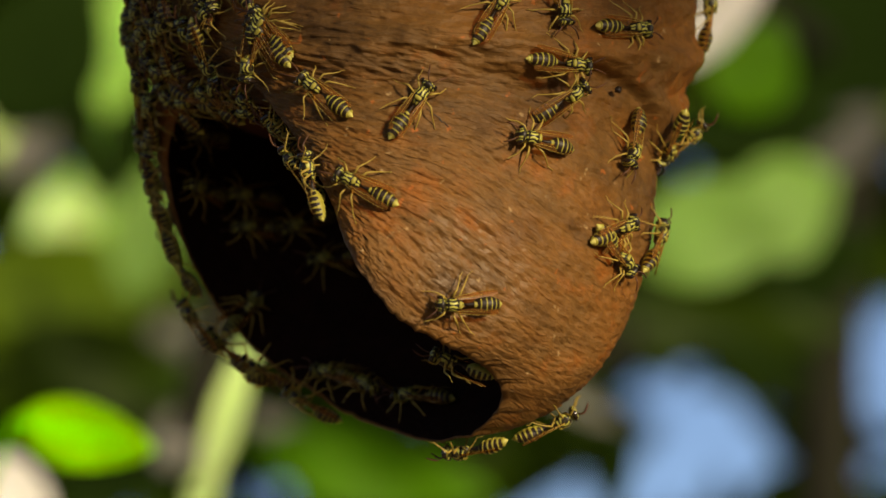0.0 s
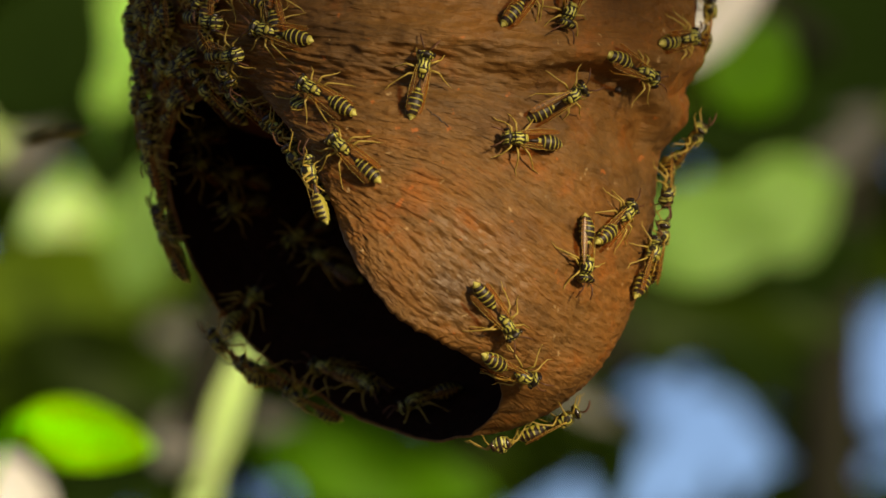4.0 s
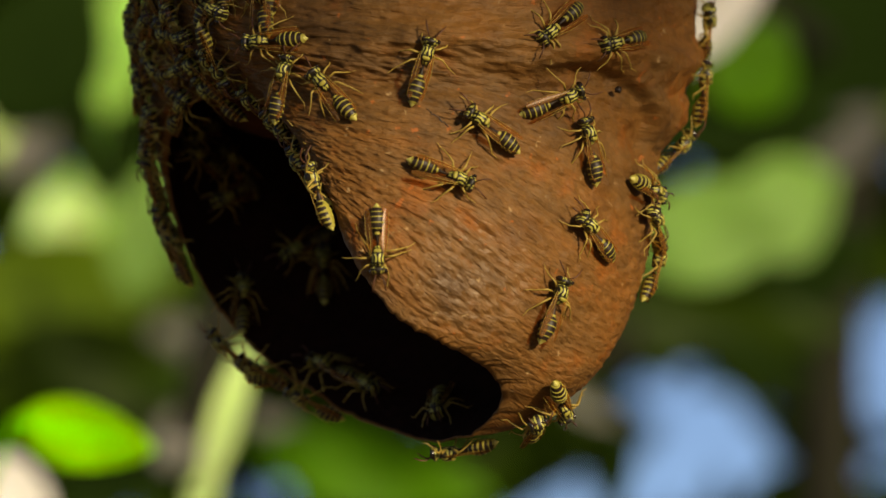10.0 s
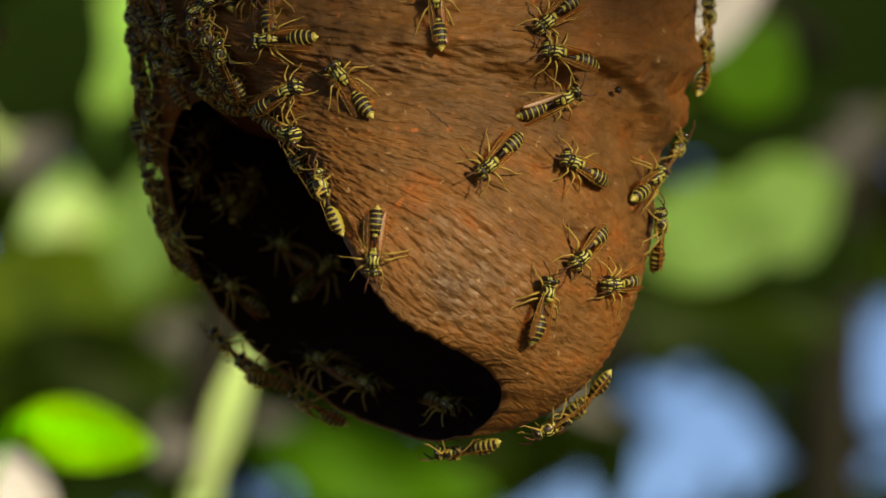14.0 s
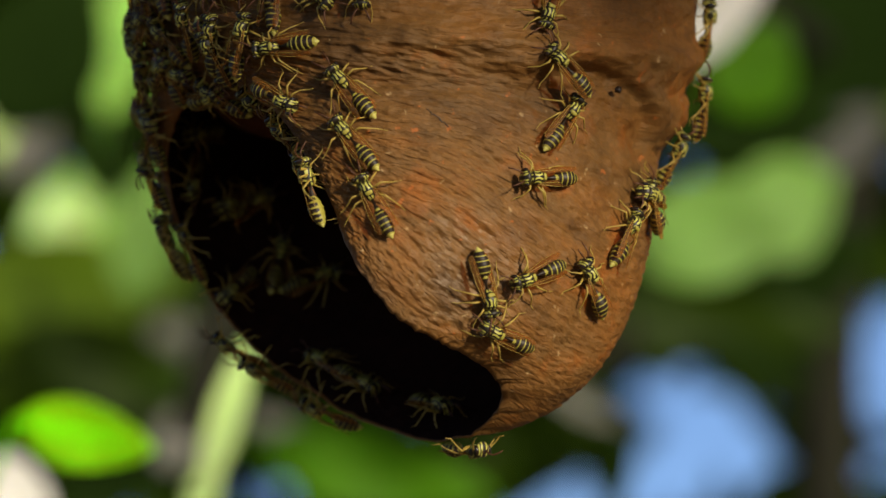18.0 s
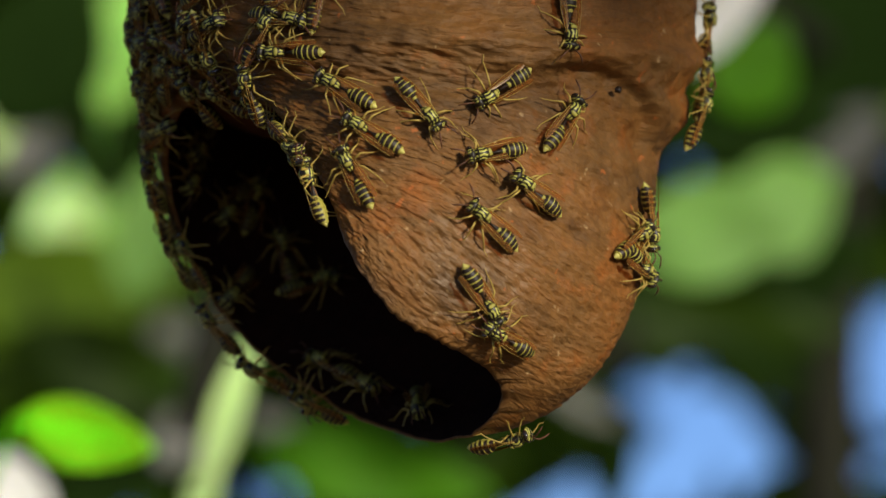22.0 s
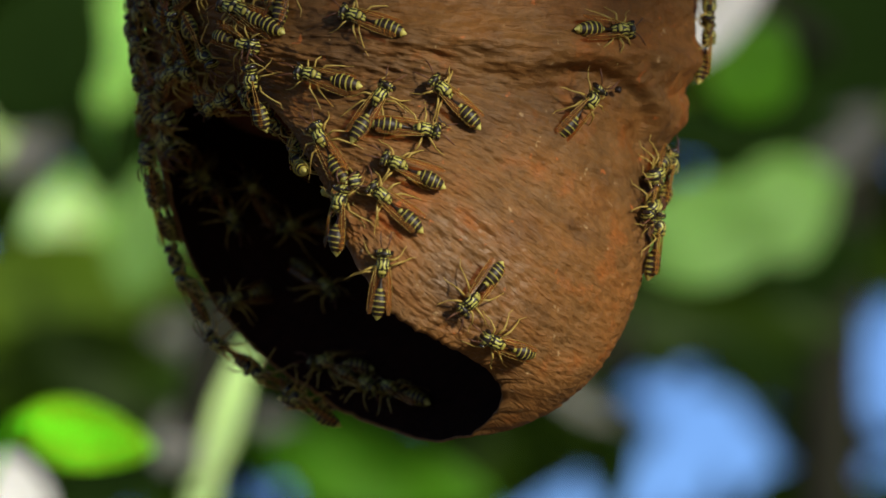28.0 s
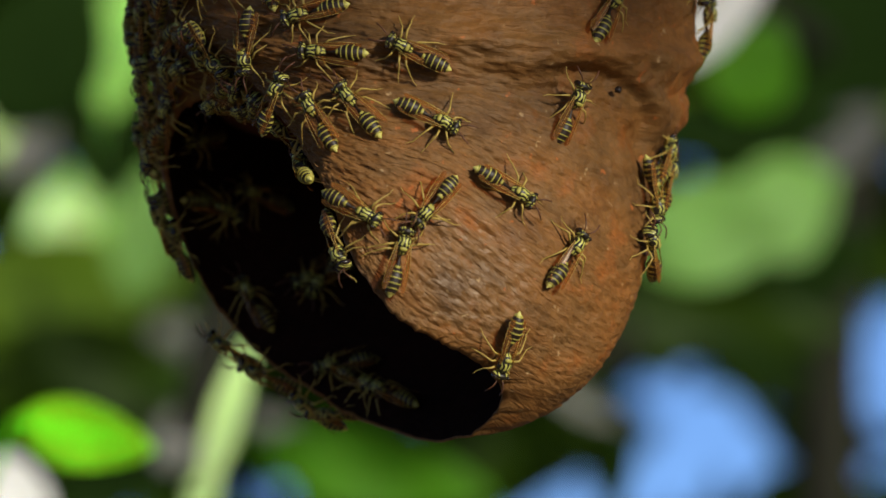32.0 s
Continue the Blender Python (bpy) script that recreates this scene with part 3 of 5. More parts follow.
# leaves out of view, added to cut skylight and leave chosen sides open
def canopy(rng):
    d = Vector((rng.gauss(0, 1), rng.gauss(0, 1), rng.gauss(0, 1))).normalized()
    if d.z < -0.12 or d.angle(SUN_WAY) < radians(30) or (d.y < -0.25 and d.z < 0.35) or (d.x < -0.3 and d.y < 0.35 and d.z < 0.45) or d.angle(Vector(FWD)) < radians(15):
        return None, 0
    p = Vector((0, 0.83, 1.8)) + d * rng.uniform(4.5, 6.5)
    if p.z < 0.3:
        return None, 0
    return Matrix.Translation(p) @ pose(0, 0, 0, rng.uniform(-50, 50), rng.uniform(-50, 50), rng.uniform(0, 360)) @ d.to_track_quat("Z", "Y").to_matrix().to_4x4(), rng.uniform(0.5, 1.0)


foliage("far_foliage", 3200, behind, LEAF_DARK, "dark green foliage of the wood behind", 5)
foliage("mid_foliage", 300, behind, LEAF, "mid-green foliage of the wood behind", 15)
foliage("canopy_foliage", 2600, canopy, LEAF_DARK, "unseen green foliage added all round and overhead to hold back skylight", 6)

# unseen leafy spray added sunward, hanging from the branch, to shade the nest's crown
SPRAY = tagged(new("leafy_spray"), "unseen spray of broad green leaves added to shade the nest", "foliage")
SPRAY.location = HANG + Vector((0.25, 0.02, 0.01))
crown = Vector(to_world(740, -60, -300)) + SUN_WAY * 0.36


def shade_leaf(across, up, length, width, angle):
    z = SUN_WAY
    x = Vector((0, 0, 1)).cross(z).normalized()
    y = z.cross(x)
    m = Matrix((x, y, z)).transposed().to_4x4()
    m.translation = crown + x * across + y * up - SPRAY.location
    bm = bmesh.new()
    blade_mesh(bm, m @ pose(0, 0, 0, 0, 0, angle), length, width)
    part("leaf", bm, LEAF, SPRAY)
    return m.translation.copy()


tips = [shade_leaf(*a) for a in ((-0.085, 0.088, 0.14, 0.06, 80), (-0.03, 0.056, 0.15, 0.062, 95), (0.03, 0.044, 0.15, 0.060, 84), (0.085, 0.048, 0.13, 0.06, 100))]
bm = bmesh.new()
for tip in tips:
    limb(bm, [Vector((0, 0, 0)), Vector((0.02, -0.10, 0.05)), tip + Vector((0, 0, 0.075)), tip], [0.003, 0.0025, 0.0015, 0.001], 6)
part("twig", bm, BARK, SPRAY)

# ---- the wasps ----
MM = 0.00100      # a wasp's millimetre: the bodies are about 12 mm long


def ell(bm, rings, sides, slot=None):
    tube(bm, [(Vector((x, 0, z)) * MM, Vector((0, w * 0.94, 0)) * MM, Vector((0, 0, h)) * MM) for x, z, w, h in rings], sides, True, slot)


def make_wasp():
    wasp = tagged(new("wasp"), "yellow and black banded paper wasp with amber wings", "wasp", "wasps on the nest")
    # head, with eyes and feelers
    bm = bmesh.new()
    ell(bm, [(0.72, -0.28, 0.3, 0.35), (0.6, -0.22, 0.85, 0.85), (0.35, -0.08, 1.25, 1.2), (0.05, 0, 1.42, 1.25), (-0.2, 0.03, 1.40, 1.2), (-0.45, 0.05, 1.1, 0.9), (-0.6, 0.05, 0.4, 0.35)], 20)
    head = part("head", bm, FACE, wasp, "yellow head with black marks")
    head.location = Vector((4.15, 0, 2.15)) * MM
    for sgn in (1, -1):
        bm = bmesh.new()
        bmesh.ops.create_uvsphere(bm, u_segments=10, v_segments=8, radius=1.0)
        for v in bm.verts:
            v.co = Vector((v.co.x * 0.42, v.co.y * 0.36, v.co.z * 0.85)) * MM
        eye = part("eye", bm, EYE_SKIN, head)
        eye.location = Vector((0.2, 1.20 * sgn, 0.1)) * MM
        bm = bmesh.new()
        pts = [Vector(p) * MM for p in ((0, 0, 0), (0.5, 0.35 * sgn, 0.55), (1.1, 0.7 * sgn, 0.75), (1.9, 1.05 * sgn, 0.5), (2.7, 1.3 * sgn, 0.05))]
        limb(bm, pts, [0.11 * MM, 0.1 * MM, 0.13 * MM, 0.14 * MM, 0.09 * MM], 6)
        feel = part("antenna", bm, FEELER, head)
        feel.location = Vector((0.5, 0.28 * sgn, 0.15)) * MM
    # thorax
    bm = bmesh.new()
    ell(bm, [(1.55, -0.05, 0.5, 0.5), (1.4, 0.0, 0.95, 0.85), (0.9, 0.1, 1.12, 1.12), (0.2, 0.15, 1.17, 1.22), (-0.5, 0.1, 1.05, 1.12), (-1.1, -0.05, 0.9, 0.95),
             (-1.55, -0.3, 0.55, 0.6), (-1.75, -0.4, 0.2, 0.25)], 20)
    thorax = part("thorax", bm, THORAX, wasp, "black thorax with yellow lines")
    thorax.location = Vector((2.0, 0, 2.2)) * MM
    bm = bmesh.new()
    ell(bm, [(0.35, -0.15, 0.3, 0.12), (0.2, 0.0, 0.62, 0.16), (-0.1, 0.0, 0.66, 0.16), (-0.35, -0.15, 0.4, 0.12)], 12)
    plate = part("scutellum", bm, YELLOW, thorax)
    plate.location = Vector((-0.75, 0, 1.12)) * MM
    # abdomen: a waist and overlapping rings
    bm = bmesh.new()
    ell(bm, [(0.35, 0.0, 0.2, 0.22), (-0.5, 0.02, 0.24, 0.26), (-1.3, 0.05, 0.5, 0.5), (-1.9, 0.0, 0.85, 0.8)], 12, lambda f, k: 0 if f > 0.72 else 1)
    abdomen = part("abdomen", bm, [YELLOW, BLACK], wasp)
    abdomen.location = Vector((-0.05, 0, 1.85)) * MM
    prof = [(-1.50, 0.72), (-2.35, 1.22), (-3.3, 1.38), (-4.2, 1.30), (-5.0, 1.08), (-5.75, 0.74)]
    for i in range(5):
        (x0, r0), (x1, r1) = prof[i], prof[i + 1]
        bm = bmesh.new()
        z = lambda x: -0.05 - 0.035 * (x + 1.5) ** 2 * (1 if x < -1.5 else 0)
        r1b = r1 * 1.05
        steps = [0.0, 0.18, 0.36, 0.52, 0.66, 0.8, 0.94, 1.0]
        rings = [(x0 + (x1 - x0) * f, z(x0 + (x1 - x0) * f), (r0 * 0.93 + (r1b - r0 * 0.93) * f), (r0 * 0.93 + (r1b - r0 * 0.93) * f) * 0.92) for f in steps]
        rings.append((x1 - 0.03, z(x1), r1 * 0.86, r1 * 0.8))

        def slot(f, k):
            a = abs(((k - 0.25 + 0.5) % 1.0) - 0.5) * 2        # 0 on the back, 1 underneath
            if a > 0.8:
                return 0
            tooth = 0.71 - 0.08 * abs(math.sin(a * 9.0)) - 0.95 * max(0, a - 0.42)
            return 1 if f < tooth else 0
        ell(bm, rings, 20, slot)
        part("tergite", bm, [YELLOW, BLACK], abdomen)
    bm = bmesh.new()
    ell(bm, [(-5.7, -0.66, 0.66, 0.58), (-6.0, -0.76, 0.42, 0.38), (-6.25, -0.86, 0.2, 0.18), (-6.4, -0.9, 0.05, 0.05)], 12)
    part("tail_tip", bm, PALE, abdomen)
    # wings, folded lengthwise along the back
    for sgn in (1, -1):
        bm = bmesh.new()
        n, wide = 14, 5
        top, low = [], []
        for i in range(n):
            f = i / (n - 1)
            x = -7.6 * f
            w = 0.26 + 0.80 * math.sin(min(1.0, f * 1.25 + 0.08) * math.pi * 0.62) - 0.75 * max(0, f - 0.82) ** 2 * 22
            row = []
            for j in range(wide):
                y = (j / (wide - 1) - 0.45) * w * 1.05
                row.append(Vector((x, y * sgn, 0.10 * math.cos((j / (wide - 1) - 0.5) * 2.6) - 0.1 * f)) * MM)
            top.append([bm.verts.new(p) for p in row])
            low.append([bm.verts.new(p - Vector((0, 0, 0.03 * MM))) for p in row])
        for i in range(n - 1):
            for j in range(wide - 1):
                bm.faces.new((top[i][j], top[i][j + 1], top[i + 1][j + 1], top[i + 1][j]))
                bm.faces.new((low[i + 1][j], low[i + 1][j + 1], low[i][j + 1], low[i][j]))
        wing = part("wing", bm, WING, wasp, "amber folded wing")
        wing.location = Vector((2.2, 0.95 * sgn, 2.75)) * MM
        wing.rotation_euler = (radians(-28 * sgn), radians(-4), radians(-7 * sgn))
        bm = bmesh.new()
        for off, tip in ((0.55, -7.2), (-0.1, -5.2)):
            limb(bm, [Vector((0, off * 0.3 * sgn, 0.13)) * MM, Vector((tip * 0.5, off * sgn, 0.11)) * MM, Vector((tip, off * 0.9 * sgn, 0.0)) * MM], [0.05 * MM, 0.035 * MM, 0.02 * MM], 5)
        part("vein", bm, AMBER, wing)
    # legs: thigh, shin and foot
    shapes = [((3.0, 0.75, 1.5), [(0.5, 0.95, 0.55), (1.35, 1.75, -0.45), (2.3, 2.0, -1.42), (3.0, 2.3, -1.5)]),
              ((2.1, 0.95, 1.4), [(-0.1, 1.6, 0.75), (-0.5, 2.9, -0.55), (-0.6, 3.6, -1.33), (-0.9, 4.5, -1.4)]),
              ((1.2, 0.75, 1.35), [(-1.0, 1.4, 0.85), (-2.4, 2.5, -0.35), (-3.1, 3.0, -1.28), (-4.2, 3.5, -1.35)])]
    for root, pts in shapes:
        for sgn in (1, -1):
            bm = bmesh.new()
            p = [Vector((0, 0, 0))] + [Vector((x, y * sgn, z)) * MM for x, y, z in pts]
            fine = []
            for a, b in zip(p, p[1:]):
                fine += [a, a.lerp(b, 0.5) + Vector((0, 0, 0.06 * MM))]
            fine.append(p[-1])
            limb(bm, fine, [r * MM for r in (0.15, 0.20, 0.17, 0.14, 0.10, 0.12, 0.085, 0.06, 0.05)], 6)
            leg = part("leg", bm, AMBER, wasp)
            leg.location = Vector((root[0], root[1] * sgn, root[2])) * MM
    return wasp


WASP = make_wasp()


def stand(theta, s, heading, lift=0.0, roll=0.0, inside=False):
    """The pose of a wasp on the nest's skin. heading: degrees from the way to the mouth; roll: a lean about its own length."""
    p, n, ds = skin_frame(theta, s)
    if inside:
        p, n = skin(theta, s, 14.0), -n
    n, ds = Vector(n), Vector(ds)
    across = n.cross(ds)
    if inside:
        across = -across
    h = radians(heading)
    x = ds * math.cos(h) + across * math.sin(h)
    m = Matrix((x, n.cross(x), n)).transposed().to_4x4()
    m.translation = Vector(p) + n * (lift * MM)
    return m @ pose(0, 0, 0, roll)


def aloft(across, down, away, angle, nose=0.0):
    """A wasp in flight: a place in the nest's drawing units, and the way it faces in the view."""
    x = (Vector(SIDE) * math.cos(radians(angle)) + Vector(UPV) * math.sin(radians(angle)) + Vector(FWD) * nose).normalized()
    y = Vector((0, 0, 1)).cross(x).normalized()
    m = Matrix((x, y, x.cross(y))).transposed().to_4x4()
    m.translation = Vector(to_world(across, down, away))
    return m


def perch(across, down, away, angle):
    """A wasp clinging sideways to the lip, its belly to the right: on the near lip it shows a little of its belly, on the far lip of its back."""
    x = (Vector(SIDE) * math.cos(radians(angle)) + Vector(UPV) * math.sin(radians(angle))).normalized()
    z = (Vector(FWD) * (0.45 if away < 0 else -0.35) - Vector(SIDE)).normalized()
    z = (z - x * z.dot(x)).normalized()
    m = Matrix((x, z.cross(x), z)).transposed().to_4x4()
    m.translation = Vector(to_world(across, down, away)) - z * (2.0 * MM)
    return m


TURNS = random.Random(11)


def next_wasp(light=""):
    """Another wasp of the swarm, its legs and feelers set a little differently."""
    w = copy_thing(WASP, Matrix())
    if light:
        tagged(w, "yellow and black wasp on the dim inner wall of the nest")
    for o in w.children_recursive:
        kind = o.name.split(".")[0]
        if kind == "leg":
            o.rotation_euler = (radians(TURNS.uniform(-9, 9)), radians(TURNS.uniform(-5, 5)), radians(TURNS.uniform(-22, 22)))
        elif kind == "antenna":
            o.rotation_euler = (0, radians(TURNS.uniform(-15, 15)), radians(TURNS.uniform(-20, 20)))
        elif kind == "wing":
            side = 1 if o.location.y > 0 else -1
            o.rotation_euler = (radians(-28 * side), radians(TURNS.uniform(-7, 0)), radians(-side * TURNS.uniform(-2, 11)))
    return w


def stroll(w, rows):
    """Key a wasp along its rows; as it covers ground its legs swing in two threes."""
    walk(w, rows)
    times = np.arange(0.0, 32.01, 0.2)
    spots = np.array([tuple(m.translation) for _, m in rows])
    path = np.stack([np.interp(times, [t for t, _ in rows], spots[:, k]) for k in range(3)], -1)
    steps = np.concatenate([[0.0], np.linalg.norm(np.diff(path, axis=0), axis=1)])
    if steps.sum() < 0.012:
        return
    gone = np.cumsum(steps)
    busy = steps > 0.00035
    busy = busy | np.roll(busy, 1) | np.roll(busy, -1)
    busy[0] = busy[-1] = True
    legs = [o for o in w.children if o.name.startswith("leg")]
    for k, leg in enumerate(legs):
        at, turn = leg.location.copy(), leg.rotation_euler.copy()
        side = 1 if at.y > 0 else -1
        shift = math.pi * ((k // 2 + k) % 2)
        keys = []
        for t, g in zip(times[busy], gone[busy]):
            a = 2 * math.pi * g / 0.0055 + shift
            keys.append((float(t), Matrix.LocRotScale(at, Euler((turn.x + side * 0.10 * max(0.0, math.cos(a)), turn.y, turn.z + side * 0.28 * math.sin(a))), None)))
        walk(leg, keys)

# ---- what moves ----
CROWD = [(160, 0.02, 20), (168, 0.10, 100), (152, 0.12, 160), (146, 0.05, 60), (172, 0.24, 70), (163, 0.22, 140), (178, 0.05, 150), (184, 0.20, 120),
         (140, 0.10, 15), (134, 0.02, 170), (176, 0.40, 110), (186, 0.36, 60), (170, 0.52, 130), (147, 0.40, -40), (128, 0.06, 200), (190, 0.62, 120), (194, 0.5, 90), (196, 0.80, 125),
         (150, 0.93, 185), (161, 0.91, 170), (140, 0.93, 192), (171, 0.94, 176), (180, 0.80, 185)]


def motions():
    stroll(next_wasp(), [
        (0, stand(88.4, 0.35, 150)), (1.5, stand(88.4, 0.348, 155)), (2.5, stand(88.7, 0.313, 172)), (3.5, stand(87.5, 0.283, 172)),
        (7, stand(86.5, 0.267, 169)), (9, stand(87, 0.283, 165)), (9.5, stand(86.9, 0.266, 167)), (11, stand(85.4, 0.181, 170)),
        (12, stand(83.5, 0.131, 168)), (13, stand(83.1, 0.126, 167)), (13.5, stand(83.3, 0.121, 179)), (14.5, stand(85.4, 0.087, 190)),
        (16.5, stand(92.4, -0.032, 205)), (17, stand(94.7, -0.006, 255)), (17.5, stand(97.1, 0.02, 305)), (18, stand(99.4, 0.046, 355)),
        (18.5, stand(100.1, 0.13, 350)), (19, stand(99.5, 0.184, 352)), (20, stand(95.2, 0.247, 372)), (21, stand(91, 0.326, 383)),
        (21.5, stand(88.1, 0.346, 395)), (22, stand(86.4, 0.344, 405)), (22.5, stand(86.1, 0.336, 405)), (23.5, stand(87.8, 0.365, 383)),
        (24, stand(88.6, 0.385, 379)), (25, stand(88.5, 0.423, 374)), (25.5, stand(89.2, 0.416, 360)), (26.5, stand(89.8, 0.417, 396)),
        (27.5, stand(90.4, 0.417, 432)), (28, stand(88.5, 0.409, 449)), (28.5, stand(85.7, 0.409, 455)), (30, stand(75.7, 0.438, 433)),
        (31.5, stand(65.3, 0.461, 439)), (32, stand(61.9, 0.461, 439))])
    stroll(next_wasp(), [
        (0, stand(111.7, 0.389, -140)), (3.5, stand(111.5, 0.393, -133)), (7.5, stand(112, 0.409, -141)), (9.5, stand(109.6, 0.382, -149)),
        (10.5, stand(109, 0.37, -145)), (11.5, stand(105.7, 0.356, -144)), (13.5, stand(104.3, 0.343, -148)), (17.5, stand(103.9, 0.344, -145)),
        (19.5, stand(107, 0.381, -138)), (21, stand(107.5, 0.377, -139)), (22.5, stand(105.7, 0.347, -117)), (24, stand(107.1, 0.362, -105)),
        (25.5, stand(105.8, 0.346, -106)), (28, stand(110.6, 0.336, -115)), (29, stand(110, 0.318, -127)), (30, stand(110.4, 0.282, -143)),
        (31, stand(109.7, 0.267, -130)), (32, stand(108.1, 0.245, -103))])
    stroll(next_wasp(), [
        (0, perch(550, 322, -482, 99)), (2.5, perch(555, 324, -482, 105)), (5.5, perch(553, 335, -482, 99)), (11, perch(562, 343, -482, 105)),
        (12.5, perch(567, 349, -482, 105)), (13.5, perch(579, 352, -482, 107)), (14.5, perch(573, 353, -482, 106)), (16.5, perch(558, 372, -482, 111)),
        (18, perch(548, 333, -482, 101)), (20, perch(548, 329, -482, 104)), (24.5, perch(555, 349, -482, 102)), (25.5, perch(558, 364, -482, 124)),
        (27.5, stand(114.4, 0.845, 168)), (28, stand(110.6, 0.831, 162)), (28.5, stand(108.6, 0.819, 157)), (29, stand(107.1, 0.793, 153)),
        (30, stand(103.8, 0.731, 161)), (30.5, stand(107.2, 0.751, 135)), (31, stand(108.3, 0.761, 100)), (31.5, stand(106.9, 0.761, 76)),
        (32, stand(103.6, 0.75, 60))])
    stroll(next_wasp(), [
        (0, stand(101.1, 0.651, -117)), (1, stand(100.2, 0.637, -117)), (1.5, stand(99.4, 0.619, -125)), (2, stand(99.8, 0.605, -135)),
        (3.5, stand(104.8, 0.579, -149)), (4.5, stand(104.8, 0.542, -116)), (5.5, stand(104.7, 0.506, -83)), (6, stand(102.2, 0.518, -58)),
        (7.5, stand(99.7, 0.612, -13)), (9, stand(94.2, 0.729, 11)), (10, stand(92.3, 0.816, 15)), (10.5, stand(93.4, 0.84, 10)),
        (11, stand(95.4, 0.846, 1)), (11.5, stand(96.4, 0.847, -7)), (12.5, stand(96, 0.859, -8)), (13.5, stand(94.3, 0.849, 5)),
        (14, stand(93.2, 0.832, 9)), (14.5, stand(92, 0.817, 3)), (15.17, stand(92, 0.794, -37)), (15.83, stand(92.1, 0.771, -77)),
        (16.5, stand(92.1, 0.748, -118)), (18.5, stand(98.4, 0.664, -149)), (20.5, stand(102.7, 0.647, -148)), (21.5, stand(103.2, 0.633, -154)),
        (23, stand(106.8, 0.592, -156)), (24.5, stand(107.4, 0.548, -148)), (25, stand(108, 0.548, -148)), (25.5, stand(109.5, 0.564, -149)),
        (28, stand(113.1, 0.585, -164)), (28.5, stand(113.4, 0.57, -157)), (29, stand(112.3, 0.521, -158)), (29.5, stand(112.4, 0.477, -167)),
        (30, stand(113.6, 0.462, -176)), (31, stand(113.6, 0.449, -184)), (31.5, stand(113.8, 0.458, -178)), (32, stand(114.7, 0.485, -164))])
    stroll(next_wasp(), [
        (0, stand(59.4, 0.815, -48)), (1.5, stand(59.8, 0.817, -27)), (2, stand(59.1, 0.817, -18)), (2.5, stand(57.4, 0.819, 14)),
        (3, stand(55.3, 0.82, 22)), (3.5, stand(52.7, 0.814, 63)), (4.5, stand(47.3, 0.775, 96)), (5.5, stand(41.8, 0.735, 129)),
        (6.5, stand(38.2, 0.7, 128)), (7.5, stand(35.3, 0.695, 121)), (8.5, stand(34.8, 0.706, 134)), (9.5, stand(36.9, 0.7, 167)),
        (10, stand(38.3, 0.695, 201)), (11, stand(40.8, 0.676, 234)), (12, stand(41.6, 0.694, 218)), (13, stand(41.2, 0.694, 191)),
        (14, stand(41.2, 0.712, 208)), (14.5, stand(41.4, 0.719, 228)), (15.5, stand(43, 0.666, 276)), (16.5, stand(44.6, 0.613, 324)),
        (17, stand(45.7, 0.642, 332)), (17.5, stand(46.5, 0.652, 330)), (18.5, stand(49.2, 0.621, 307)), (19.5, stand(54.5, 0.6, 281)),
        (20, stand(57.8, 0.59, 272)), (20.5, stand(60, 0.577, 255)), (21.5, stand(61.8, 0.558, 241)), (22, stand(63.5, 0.563, 252)),
        (22.5, stand(66.5, 0.573, 270)), (23.5, stand(75.5, 0.601, 279)), (24.5, stand(84, 0.67, 292)), (25, stand(87.6, 0.695, 282)),
        (25.5, stand(89.8, 0.689, 259)), (27.5, stand(91.7, 0.66, 243)), (28.5, stand(87.9, 0.646, 241)), (29, stand(86, 0.64, 270)),
        (30, stand(84.1, 0.632, 284)), (31.5, stand(80.9, 0.593, 322)), (32, stand(79.1, 0.584, 335))])
    stroll(next_wasp(), [
        (0, perch(812, 645, -280, 156)), (0.5, perch(823, 649, -280, 206)), (1, perch(834, 651, -280, 270)), (1.5, perch(847, 654, -280, 291)),
        (2.5, perch(871, 664, -280, 297)), (3, stand(25.4, 0.979, 133)), (3.5, stand(27.2, 0.95, 145)), (5.5, stand(25.4, 0.918, 132)),
        (6, stand(23.3, 0.896, 123)), (7, stand(17.5, 0.892, 115)), (8, stand(12, 0.9, 113)), (9, stand(6.8, 0.893, 131)),
        (10.5, stand(-5, 0.867, 105)), (11, stand(-9.3, 0.847, 104)), (11.5, stand(-11.5, 0.829, 76)), (12, stand(-11.3, 0.816, 85)),
        (12.5, stand(-10.6, 0.805, 48)), (14, stand(-8.7, 0.784, 37)), (14.5, stand(-8.1, 0.777, 37)), (15.17, stand(0, 0.748, -20)),
        (15.83, stand(8.1, 0.72, -76)), (16.5, stand(16.2, 0.691, -133)), (17, stand(21.4, 0.668, -115)), (17.5, stand(26.9, 0.637, -108)),
        (18, stand(31.2, 0.601, -114)), (19, stand(36.3, 0.537, -127)), (20.5, stand(47, 0.475, -116)), (21.5, stand(52.5, 0.45, -112)),
        (23, stand(62.2, 0.463, -89)), (25, stand(76.3, 0.513, -82)), (25.5, stand(79.8, 0.535, -82)), (27.5, stand(86.4, 0.54, -93)),
        (28, stand(87.3, 0.525, -103)), (29, stand(93.2, 0.502, -123)), (30, stand(97.5, 0.485, -132)), (31, stand(100.7, 0.444, -145)),
        (32, stand(102.7, 0.398, -145))])
